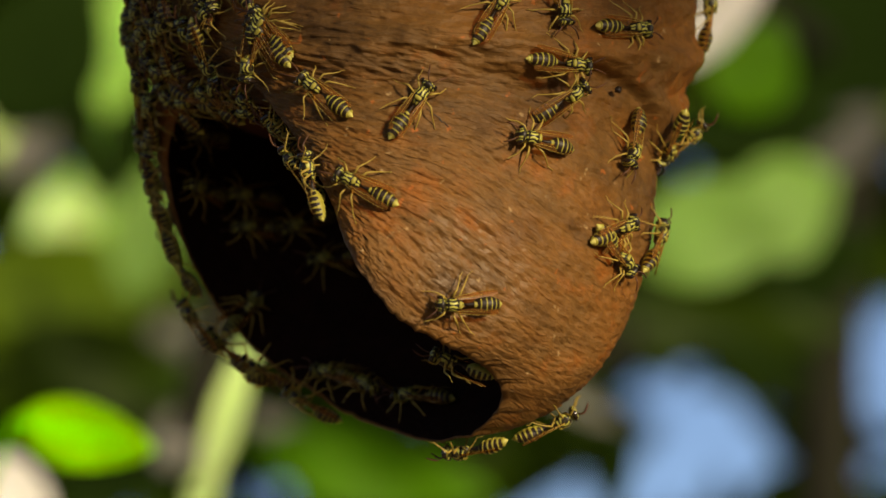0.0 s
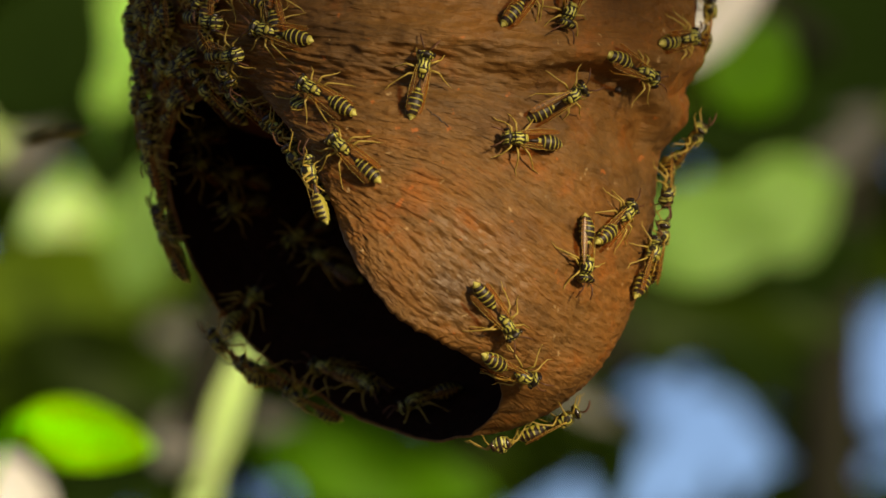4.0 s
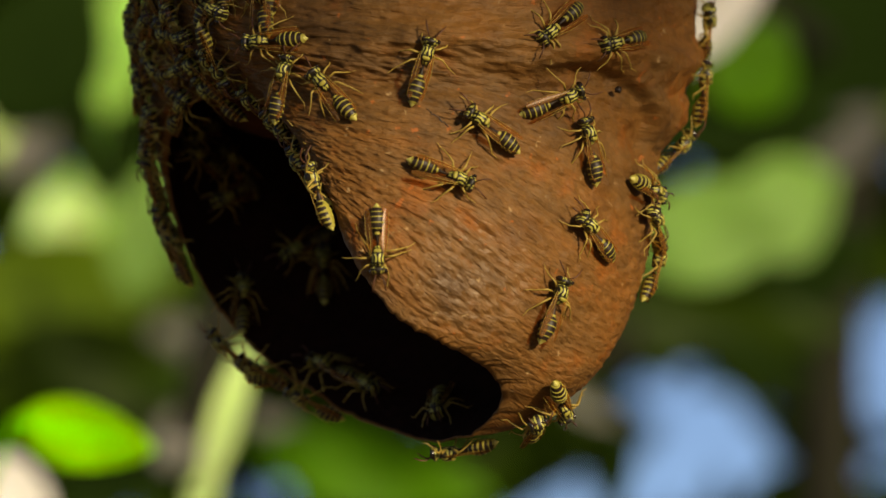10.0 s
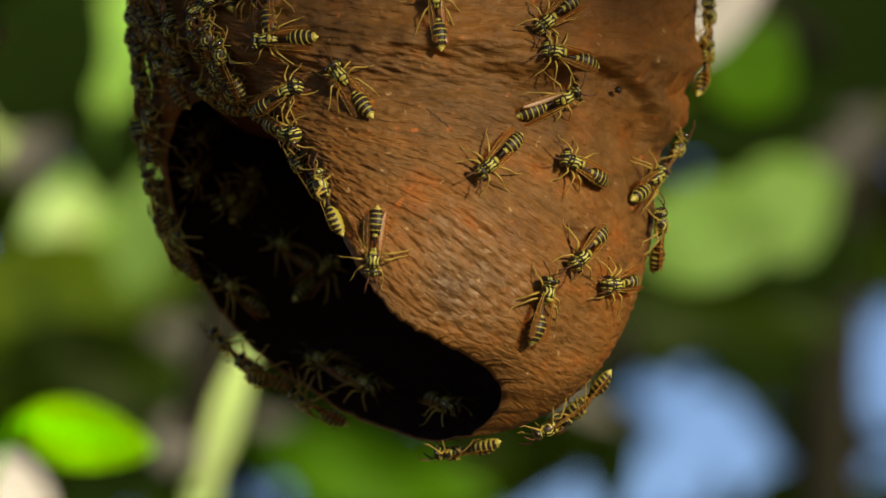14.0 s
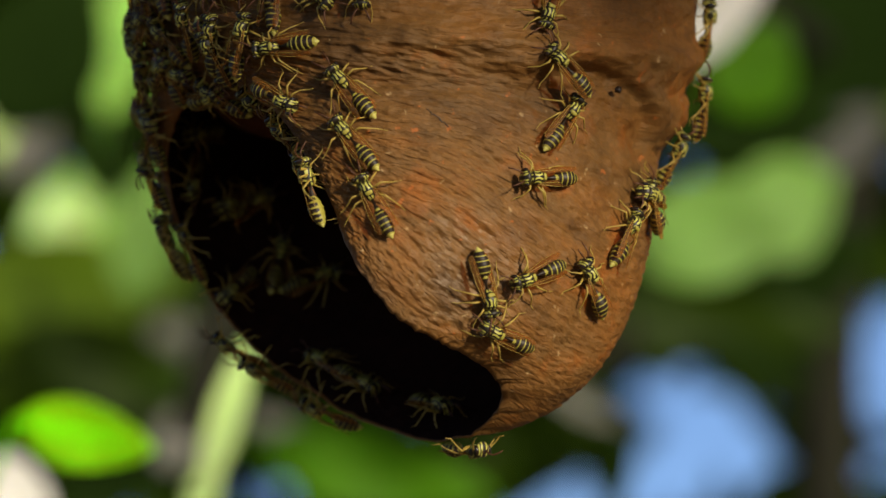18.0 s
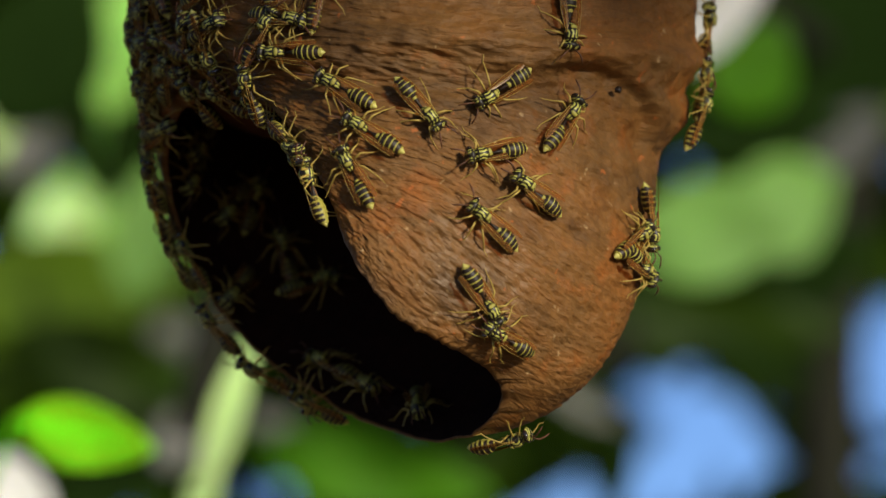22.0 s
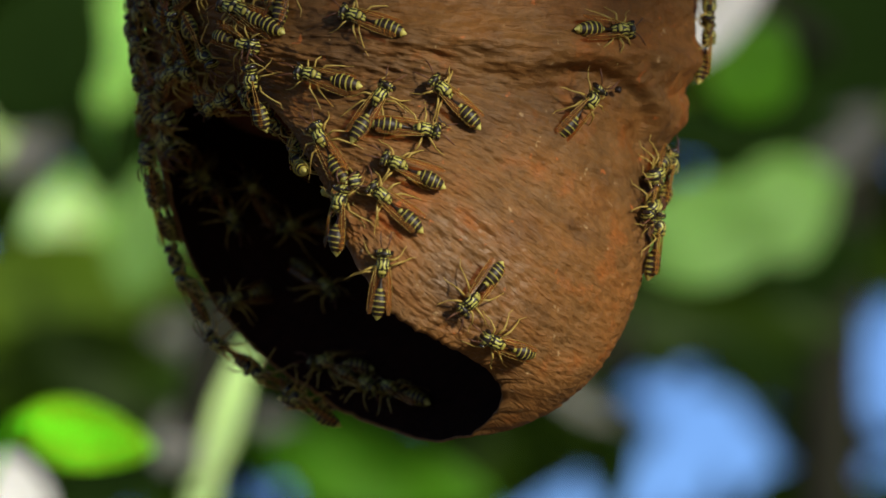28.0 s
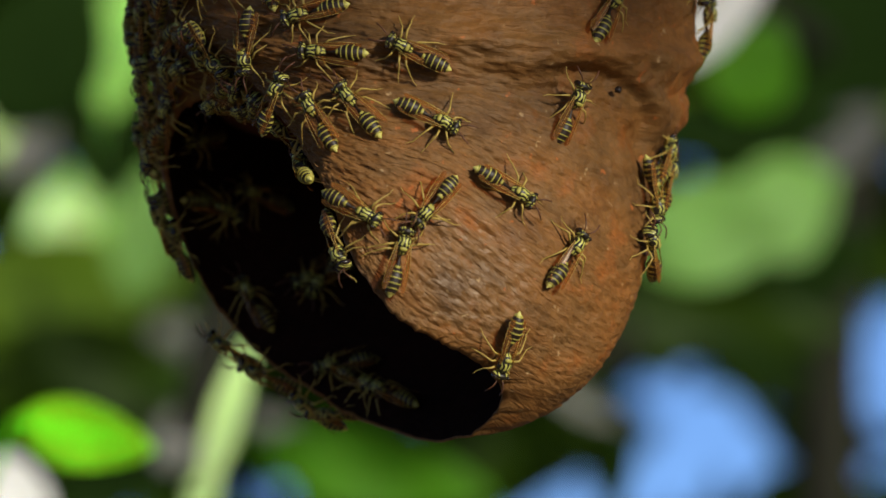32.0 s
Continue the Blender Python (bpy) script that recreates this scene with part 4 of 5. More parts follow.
    stroll(next_wasp(), [
        (0, stand(53.4, 0.237, 146)), (5.5, stand(54.2, 0.241, 137)), (8, stand(54.7, 0.241, 132)), (13.5, stand(55.1, 0.244, 132)),
        (14.5, stand(55.7, 0.255, 129)), (18, stand(51.5, 0.284, 156)), (20, stand(51.4, 0.286, 161)), (21.5, stand(51.4, 0.284, 157)),
        (23, stand(51.1, 0.288, 154)), (24.5, stand(48.4, 0.271, 161)), (26, stand(48.2, 0.248, 163)), (28.5, stand(47.9, 0.246, 166)),
        (30, stand(49.1, 0.251, 183)), (31.5, stand(50.4, 0.254, 184)), (32, stand(50.3, 0.254, 179))])
    stroll(next_wasp(), [
        (0, stand(56.3, 0.338, -84)), (1, stand(54.7, 0.342, -72)), (2.5, stand(55, 0.342, -69)), (3.5, stand(57.6, 0.341, -76)),
        (5.5, stand(65.1, 0.364, -77)), (7.5, stand(70.1, 0.38, -80)), (8, stand(70.7, 0.379, -83)), (9.5, stand(69.5, 0.35, -107)),
        (10.5, stand(69.2, 0.343, -113)), (11.5, stand(67.5, 0.346, -111)), (12.5, stand(67.2, 0.352, -95)), (13.5, stand(67, 0.382, -56)),
        (14.5, stand(65.2, 0.432, -15)), (16.5, stand(59.1, 0.641, 22)), (18, stand(57.4, 0.734, 46)), (19.5, stand(55.4, 0.766, 66)),
        (21.5, stand(55.9, 0.774, 72)), (24, stand(56.5, 0.739, 62)), (25.5, stand(56.7, 0.738, 67)), (26.5, stand(57.3, 0.735, 37)),
        (27.5, stand(58, 0.733, 7)), (28, stand(58.5, 0.755, -7)), (28.5, stand(59, 0.774, -5)), (29, stand(58.3, 0.769, 17)),
        (29.5, stand(55.8, 0.751, 57)), (30, stand(52.3, 0.732, 93)), (30.5, stand(48.1, 0.699, 128)), (31, stand(44, 0.649, 140)),
        (31.5, stand(42, 0.601, 152)), (32, stand(41.5, 0.56, 170))])
    stroll(next_wasp(), [
        (0, stand(29.1, 0.282, -10)), (1, stand(34.9, 0.338, -41)), (1.5, stand(37.6, 0.363, -48)), (2, stand(39.9, 0.393, -42)),
        (2.5, stand(41.2, 0.428, -27)), (3, stand(40.9, 0.463, -11)), (3.5, stand(39.4, 0.494, 8)), (5.5, stand(28.1, 0.628, 61)),
        (6, stand(25.2, 0.618, 101)), (6.5, stand(23.7, 0.595, 125)), (7, stand(23.7, 0.573, 156)), (8, stand(27.2, 0.549, 178)),
        (9, stand(32.1, 0.5, 208)), (9.5, stand(34.2, 0.486, 230)), (10.5, stand(37.7, 0.493, 282)), (11, stand(37.9, 0.504, 310)),
        (12, stand(37.6, 0.525, 327)), (14.5, stand(37, 0.525, 336)), (16.5, stand(46.7, 0.817, 314)), (18, stand(42.9, 0.853, 305)),
        (19.5, stand(40.6, 0.862, 307)), (25, stand(44.8, 0.849, 289)), (25.5, stand(45.1, 0.849, 288)), (27.5, stand(39.4, 0.865, 307)),
        (28.5, stand(40.9, 0.887, 320)), (30, stand(38.8, 0.875, 355)), (30.5, stand(39.5, 0.87, 368)), (31, stand(40, 0.869, 391)),
        (31.5, stand(39.4, 0.874, 403)), (32, stand(37.8, 0.887, 416))])
    stroll(next_wasp(), [
        (0, stand(27, 0.502, 75)), (1, stand(27.8, 0.496, 94)), (1.5, stand(28.9, 0.486, 123)), (2, stand(29.8, 0.473, 138)),
        (3, stand(29.8, 0.457, 139)), (3.5, stand(29, 0.454, 140)), (4.75, stand(33.1, 0.409, 174)), (6, stand(37.2, 0.363, 209)),
        (7.5, stand(41.4, 0.339, 227)), (8.5, stand(44, 0.328, 229)), (9.5, stand(44.1, 0.322, 219)), (10.5, stand(42.7, 0.32, 208)),
        (12, stand(42.3, 0.333, 218)), (13, stand(42.7, 0.347, 235)), (14, stand(44.4, 0.366, 268)), (16.5, stand(49.3, 0.398, 306)),
        (18, stand(53.3, 0.411, 291)), (19, stand(56.7, 0.421, 290)), (20, stand(59.4, 0.439, 302)), (21, stand(63, 0.425, 305)),
        (22, stand(67.5, 0.396, 296)), (23, stand(70.2, 0.385, 291)), (24, stand(70.9, 0.377, 284)), (25.5, stand(76, 0.353, 263)),
        (27.5, stand(78.8, 0.318, 240)), (28.5, stand(79.7, 0.292, 232)), (30, stand(82.4, 0.236, 230)), (32, stand(88.6, 0.205, 247))])
    stroll(next_wasp(), [
        (0, stand(56.1, 0.18, 96)), (1, stand(53.6, 0.176, 99)), (2.5, stand(46.9, 0.168, 82)), (3.5, stand(41.4, 0.168, 86)),
        (5.5, stand(27.6, 0.177, 68)), (6, stand(25.5, 0.192, 72)), (6.5, stand(24.5, 0.205, 73)), (8, stand(19.8, 0.214, 113)),
        (8.5, stand(16.6, 0.206, 114)), (8.75, stand(14.4, 0.199, 154)), (9, stand(12.3, 0.192, 194)), (9.5, stand(7.7, 0.181, 195)),
        (10, stand(4.4, 0.176, 196)), (10.5, stand(2.9, 0.163, 196)), (11.5, stand(2.5, 0.138, 196)), (12, stand(2.3, 0.136, 195)),
        (12.25, stand(2.3, 0.135, 162)), (12.5, stand(2.2, 0.135, 129)), (14.5, stand(2.2, 0.143, 179)), (17, stand(2.3, 0.187, 197)),
        (19, stand(2.3, 0.203, 200)), (21, stand(2.3, 0.187, 178)), (23, stand(2.2, 0.153, 179)), (28, stand(2.2, 0.115, 179)),
        (30, stand(2.2, 0.117, 179)), (32, stand(2.1, 0.083, 174))])
    stroll(next_wasp(), [
        (0, stand(41.2, 0.103, 101)), (2, stand(34.4, 0.115, 98)), (3.5, stand(25.8, 0.107, 115)), (5.5, stand(18.9, 0.118, 80)),
        (6, stand(20.5, 0.125, 50)), (7, stand(22.1, 0.128, 22)), (7.5, stand(24.3, 0.128, -8)), (8.5, stand(31.8, 0.139, -35)),
        (9, stand(34.2, 0.134, -43)), (9.5, stand(37.5, 0.123, -62)), (10, stand(42.4, 0.127, -65)), (10.5, stand(47.2, 0.141, -56)),
        (11, stand(50.2, 0.15, -50)), (11.5, stand(51.9, 0.155, -52)), (12.5, stand(53.9, 0.162, -59)), (13, stand(53.8, 0.162, -71)),
        (14, stand(55.4, 0.167, -91)), (16.5, stand(55.7, 0.169, -132)), (17.5, stand(55.5, 0.179, -131)), (18.5, stand(54.8, 0.192, -104)),
        (19, stand(55.3, 0.195, -94)), (20, stand(59.9, 0.202, -79)), (21, stand(65.8, 0.219, -61)), (22.5, stand(69.7, 0.256, -45)),
        (23, stand(71.3, 0.257, -51)), (24, stand(77.9, 0.243, -83)), (25, stand(84.6, 0.215, -103)), (25.5, stand(88.1, 0.205, -104)),
        (27.5, stand(97.8, 0.159, -112)), (28, stand(98.7, 0.147, -113)), (29.5, stand(105.5, 0.077, -124)), (30.5, stand(103.1, 0.064, -128)),
        (31.5, stand(108.5, 0.115, -94)), (32, stand(111.3, 0.144, -87))])
    stroll(next_wasp(), [
        (0, stand(57.6, 0.06, 9)), (2, stand(56.9, 0.062, -6)), (3.5, stand(55.7, 0.065, -13)), (5.5, stand(54.6, 0.067, -8)),
        (7, stand(53.9, 0.076, -25)), (8, stand(54.5, 0.088, -40)), (9, stand(56.9, 0.111, -41)), (12, stand(58.4, 0.111, -48)),
        (14.5, stand(58.9, 0.085, -41)), (16.5, stand(60.2, 0.063, -8)), (19, stand(60.2, 0.077, -10)), (20, stand(60.4, 0.08, -9)),
        (21, stand(59.1, 0.08, 0)), (22, stand(55.6, 0.103, 5)), (23, stand(54.6, 0.112, 6)), (24, stand(54.4, 0.116, 7)),
        (25, stand(53.1, 0.114, 18)), (25.5, stand(51.3, 0.107, 33)), (27.5, stand(47.6, 0.113, 92)), (29, stand(43.1, 0.094, 117)),
        (30, stand(42.7, 0.087, 125)), (31, stand(43.7, 0.078, 142)), (32, stand(46, 0.076, 160))])
    stroll(next_wasp(), [
        (0, stand(71.9, 0.099, 151)), (2, stand(68.6, 0.074, 153)), (3.5, stand(65.9, 0.066, 144)), (6, stand(63.1, 0.057, 145)),
        (9, stand(59.4, -0.057, 172)), (32, stand(59.4, -0.072, 172))])
    stroll(next_wasp(), [
        (0, stand(123.2, 0.251, -159)), (1.5, stand(123.9, 0.218, -146)), (3.5, stand(120.4, 0.219, -121)), (6, stand(119.8, 0.253, -125)),
        (7.5, stand(120.8, 0.263, -124)), (10, stand(122.2, 0.253, -110)), (13, stand(119.6, 0.239, -107)), (17.5, stand(119.8, 0.263, -103)),
        (19.5, stand(119, 0.255, -112)), (21.5, stand(118.5, 0.27, -115)), (22, stand(118.7, 0.278, -111)), (23, stand(117, 0.267, -77)),
        (24, stand(117.5, 0.292, -79)), (25, stand(124.3, 0.437, -75)), (25.5, stand(127.6, 0.491, -84)), (26.33, stand(142.2, 0.643, -40)),
        (27.17, stand(156.8, 0.795, 4)), (28, stand(171.4, 0.947, 47)), (30, stand(171.6, 0.978, 47)), (32, stand(169.1, 1, 52))])
    stroll(next_wasp(), [
        (0, stand(129.2, 0.315, -39)), (2, stand(130.8, 0.259, -45)), (3.17, stand(135.6, 0.32, 11)), (4.33, stand(140.3, 0.382, 67)),
        (5.5, stand(145.1, 0.443, 123)), (8, stand(153.6, 0.515, 119)), (9.5, stand(160.3, 0.622, 117)), (11, stand(142.9, 0.427, 138)),
        (11.5, stand(141.1, 0.413, 140)), (12.5, stand(140.1, 0.424, 140)), (14.5, stand(141.4, 0.423, 136)), (16.5, stand(137.9, 0.415, 145)),
        (17, stand(136.2, 0.387, 141)), (18, stand(131.1, 0.287, 134)), (19, stand(129.3, 0.256, 150)), (20, stand(128.6, 0.255, 147)),
        (21, stand(126.5, 0.267, 122)), (22, stand(124.4, 0.243, 128)), (23, stand(124.1, 0.227, 125)), (23.5, stand(123.8, 0.205, 67)),
        (24, stand(123.6, 0.184, 9)), (25, stand(125.6, 0.224, 2)), (25.5, stand(129.1, 0.246, -7)), (28, stand(132.2, 0.29, 43)),
        (30, stand(129.1, 0.269, -7)), (32, stand(129.7, 0.294, -30))])
    stroll(next_wasp(), [
        (0, stand(178.9, 0.995, -139)), (2, stand(175.9, 0.9, -187)), (3.5, stand(175.4, 0.916, -183)), (4.33, stand(164.5, 0.692, -230)),
        (5.17, stand(153.7, 0.468, -277)), (6, stand(142.9, 0.244, -324)), (7, stand(151.6, 0.431, -279)), (8, stand(160.2, 0.618, -234)),
        (9, stand(168.9, 0.804, -188)), (11, stand(166, 0.646, -217)), (13, stand(145.1, 0.391, -217)), (16.5, stand(141.1, 0.364, -222)),
        (17, stand(141.8, 0.379, -221)), (17.5, stand(142, 0.38, -218)), (18, stand(143.8, 0.395, -216)), (18.5, stand(146.9, 0.429, -219)),
        (19, stand(150.9, 0.481, -223)), (19.5, stand(157.4, 0.567, -227)), (20, stand(161.8, 0.631, -228)), (20.5, stand(162.1, 0.634, -227)),
        (21, stand(160.8, 0.601, -226)), (21.5, stand(160.8, 0.588, -226)), (22, stand(164.1, 0.651, -223)), (22.5, stand(167.8, 0.74, -221)),
        (23, stand(169.3, 0.792, -222)), (23.5, stand(169.9, 0.826, -222)), (24, stand(170.4, 0.855, -249)), (24.5, stand(169.8, 0.847, -236)),
        (25.5, stand(166.7, 0.758, -234)), (27.5, stand(171.8, 0.832, -250)), (28, stand(173.3, 0.837, -226)), (30, stand(174.3, 0.857, -256)),
        (32, stand(161.2, 0.632, -224))])
    stroll(next_wasp(), [
        (0, stand(167.8, 1, 52)), (2, stand(167.1, 1, 56)), (2.75, stand(166, 1, 116)), (3.5, stand(164.9, 1, 175)), (5.5, stand(141.1, 0.637, 155)),
        (6, stand(138.8, 0.63, 158)), (7, stand(131.2, 0.518, 171)), (7.5, stand(127.9, 0.47, 170)), (8, stand(125.1, 0.438, 161)),
        (9, stand(124.3, 0.411, 158)), (10, stand(123.6, 0.413, 142)), (11.5, stand(122.6, 0.42, 105)), (12.5, stand(123.8, 0.44, 86)),
        (14, stand(126.4, 0.473, 81)), (14.5, stand(126.4, 0.48, 77)), (16.5, stand(124.7, 0.463, 93)), (17, stand(127.4, 0.493, 73)),
        (17.5, stand(128.1, 0.491, 43)), (18, stand(127.8, 0.48, 35)), (18.5, stand(127.8, 0.474, -20)), (19, stand(128.6, 0.473, -42)),
        (19.5, stand(135.7, 0.57, -82)), (20, stand(144.4, 0.7, -116)), (20.25, stand(143.6, 0.698, -70)), (20.5, stand(142.8, 0.696, -25)),
        (21, stand(138.4, 0.664, -24)), (21.5, stand(135.7, 0.673, 29)), (22, stand(132.1, 0.674, 32)), (23, stand(127.8, 0.619, 15)),
        (24, stand(140, 0.96, 0, 0, 0, True)), (25, stand(132.5, 0.88, 45, 0, 0, True)), (26, stand(125, 0.8, 90, 0, 0, True)),
        (29, stand(120, 0.85, 60, 0, 0, True)), (29.75, stand(119, 0.91, 30, 0, 0, True)), (30.5, stand(118, 0.97, 0, 0, 0, True)),
        (32, stand(112.6, 0.991, 45))])
    stroll(next_wasp(), [
        (0, stand(150, 0.6, 180, 0, 0, True)), (4.38, stand(153.8, 0.637, 135, 0, 0, True)), (8.75, stand(157.5, 0.675, 90, 0, 0, True)),
        (13.12, stand(161.2, 0.713, 45, 0, 0, True)), (17.5, stand(165, 0.75, 0, 0, 0, True)), (18.3, stand(165, 0.97, 0, 0, 0, True)),
        (19, stand(167.5, 1, 154)), (19.5, stand(166.3, 1, 154)), (20, stand(166.4, 1, 159)), (21, stand(162.1, 0.885, 143)),
        (22, stand(137.8, 0.513, 135)), (22.5, stand(154.5, 0.746, 141)), (23, stand(161.2, 0.846, 144)), (23.5, stand(161, 0.839, 143)),
        (24, stand(154.9, 0.745, 140)), (24.5, stand(145.3, 0.603, 137)), (25, stand(142, 0.546, 137)), (25.5, stand(143.5, 0.559, 139)),
        (27.5, stand(134.5, 0.518, 130)), (28, stand(135.5, 0.507, 141)), (29, stand(134.7, 0.501, 143)), (29.5, stand(134.3, 0.511, 137)),
        (30, stand(131.5, 0.505, 116)), (30.5, stand(127.7, 0.476, 115)), (31, stand(126, 0.461, 114)), (31.5, stand(126.6, 0.473, 112)),
        (32, stand(129.2, 0.5, 114))])
    stroll(next_wasp(), [
        (0, stand(135, 0.6, 180, 0, 0, True)), (2.5, stand(136.2, 0.65, 135, 0, 0, True)), (5, stand(137.5, 0.7, 90, 0, 0, True)),
        (7.5, stand(138.8, 0.75, 45, 0, 0, True)), (10, stand(140, 0.8, 0, 0, 0, True)), (11, stand(138.5, 0.684, 40)), (13, stand(138.6, 0.685, 33)),
        (14.5, stand(125.9, 0.595, 37)), (15.17, stand(118.7, 0.568, -23)), (15.83, stand(111.5, 0.541, -82)), (16.5, stand(104.3, 0.515, -142)),
        (18, stand(104.2, 0.508, -144)), (18.5, stand(104.8, 0.495, -141)), (19, stand(104.7, 0.48, -129)), (20, stand(103.6, 0.481, -109)),
        (21, stand(101.2, 0.475, -104)), (22, stand(99.2, 0.46, -121)), (22.5, stand(97.5, 0.468, -144)), (23.5, stand(97, 0.476, -145)),
        (25, stand(98, 0.471, -149)), (25.5, stand(98.7, 0.479, -152)), (28, stand(98.3, 0.387, -212)), (29, stand(96.5, 0.364, -243)),
        (29.5, stand(94.3, 0.358, -264)), (30.5, stand(88.2, 0.353, -282)), (31.5, stand(84.8, 0.361, -289)), (32, stand(83.8, 0.362, -287))])
    stroll(next_wasp(), [
        (0, stand(100, 0.6, 180, 0, 0, True)), (7.67, stand(102.7, 0.65, 123, 0, 0, True)), (15.33, stand(105.3, 0.7, 67, 0, 0, True)),
        (23, stand(108, 0.75, 10, 0, 0, True)), (24.3, stand(108, 0.97, 10, 0, 0, True)), (25, stand(103.5, 1, 49)), (25.83, stand(98.2, 0.996, 109)),
        (26.67, stand(93, 0.993, 169)), (27.5, stand(87.7, 0.989, 228)), (28, stand(86.3, 0.929, 198)), (28.5, stand(86, 0.903, 194)),
        (30, stand(89.2, 0.853, 207)), (30.5, stand(89.2, 0.846, 207)), (31.5, stand(85.7, 0.826, 197)), (32, stand(83.6, 0.803, 187))])
    stroll(next_wasp(), [
        (0, stand(13.7, 0.252, 42)), (2, stand(10.8, 0.307, 13)), (3.5, stand(4.4, 0.324, -21)), (5.5, stand(5.4, 0.331, -24)),
        (8, stand(9.3, 0.364, 21)), (8.5, stand(9.6, 0.371, -35)), (9, stand(9.9, 0.378, -91)), (10, stand(10.8, 0.413, -104)),
        (11, stand(17.2, 0.448, -116)), (11.5, stand(19.5, 0.455, -85)), (12, stand(21.8, 0.462, -54)), (13, stand(23.2, 0.52, -30)),
        (13.5, stand(22.2, 0.562, -23)), (14, stand(22.2, 0.561, -53)), (14.5, stand(22.1, 0.56, -83)), (15.5, stand(24, 0.533, -133)),
        (16.5, stand(25.9, 0.505, -182)), (17.5, stand(25.8, 0.469, -189)), (19, stand(25.1, 0.454, -203)), (20.5, stand(23.5, 0.454, -240)),
        (21, stand(22.8, 0.455, -215)), (22, stand(21.3, 0.458, -215)), (22.5, stand(19.7, 0.466, -213)), (23, stand(16.8, 0.475, -212)),
        (23.5, stand(13.1, 0.482, -174)), (24, stand(10.6, 0.481, -169)), (24.5, stand(9.9, 0.476, -176)), (25.5, stand(11.1, 0.468, -182)),
        (28, stand(9.7, 0.438, -152)), (30, stand(9.5, 0.453, -99)), (32, stand(10.4, 0.46, -111))])
    stroll(next_wasp(), [
        (0, stand(29.6, 0.46, 134)), (0.5, stand(23.9, 0.47, 191)), (1, stand(18.2, 0.48, 248)), (1.33, stand(17, 0.497, 297)),
        (1.67, stand(15.8, 0.513, 346)), (2, stand(14.6, 0.53, 396)), (2.5, stand(14.1, 0.52, 448)), (3, stand(13.7, 0.511, 500)),
        (3.5, stand(13.2, 0.501, 551)), (4.75, stand(8, 0.467, 509)), (6, stand(2.8, 0.433, 466)), (7.5, stand(2.2, 0.455, 504)),
        (9, stand(1.6, 0.478, 542)), (11, stand(1.6, 0.471, 542)), (13, stand(5.9, 0.405, 563)), (14.5, stand(8.5, 0.433, 599)),
        (17, stand(17.1, 0.379, 599)), (18, stand(17.7, 0.365, 646)), (19, stand(18.3, 0.35, 693)), (19.67, stand(18.2, 0.388, 738)),
        (20.33, stand(18.2, 0.425, 784)), (21, stand(18.1, 0.462, 829)), (23, stand(14, 0.514, 788)), (23.67, stand(14.8, 0.466, 830)),
        (24.33, stand(15.7, 0.418, 872)), (25, stand(16.5, 0.37, 915)), (26, stand(16.1, 0.351, 955)), (27, stand(15.8, 0.332, 995)),
        (28, stand(15.5, 0.313, 1035)), (28.67, stand(14.9, 0.311, 979)), (29.33, stand(14.4, 0.309, 922)), (30, stand(13.8, 0.306, 865)),
        (32, stand(10.2, 0.291, 878))])
    stroll(next_wasp(), [
        (0, stand(2.1, 0.072, -165)), (6, stand(2.1, 0.083, -131)), (9, stand(1.9, 0.091, -127)), (11, stand(3.6, 0.088, -132)),
        (17, stand(2.1, 0.086, -144)), (23, stand(2.1, 0.09, -130)), (25, stand(2.2, 0.114, -181)), (26, stand(3.9, 0.088, -237)),
        (27, stand(5.6, 0.062, -293)), (28, stand(7.3, 0.036, -348)), (32, stand(12.1, 0.016, -349))])
    stroll(next_wasp(), [
        (0, stand(1.7, 0.245, -165)), (2, stand(2.3, 0.179, -161)), (3.5, stand(3.4, 0.232, -132)), (6, stand(2, 0.294, -184)),
        (9, stand(1.6, 0.261, -187)), (13, stand(1.6, 0.267, -186)), (17, stand(8.7, 0.303, -161)), (19, stand(1.7, 0.244, -151)),
        (21, stand(6.9, 0.218, -177)), (22, stand(7.3, 0.215, -177)), (23, stand(2, 0.22, -161)), (25, stand(2.1, 0.307, -158)),
        (28, stand(2, 0.312, -184)), (32, stand(2.1, 0.321, -180))])
    stroll(next_wasp(), [
        (0, stand(8.2, 0.441, 166)), (2, stand(1.8, 0.442, 182)), (3.5, stand(1.7, 0.453, 198)), (4.33, stand(4.8, 0.43, 247)),
        (5.17, stand(7.8, 0.407, 295)), (6, stand(10.9, 0.383, 343)), (7.5, stand(15.7, 0.372, 400)), (9, stand(20.6, 0.36, 457)),
        (11, stand(16.9, 0.349, 460)), (13, stand(20.2, 0.345, 481)), (15, stand(17.6, 0.34, 517)), (17, stand(15, 0.335, 553)),
        (18, stand(15.3, 0.378, 606)), (19, stand(15.6, 0.42, 660)), (20, stand(15.9, 0.463, 714)), (23, stand(16.1, 0.385, 752)),
        (24, stand(16.7, 0.378, 711)), (25, stand(17.2, 0.372, 670)), (28.5, stand(16.8, 0.365, 712)), (32, stand(16.3, 0.359, 754))])
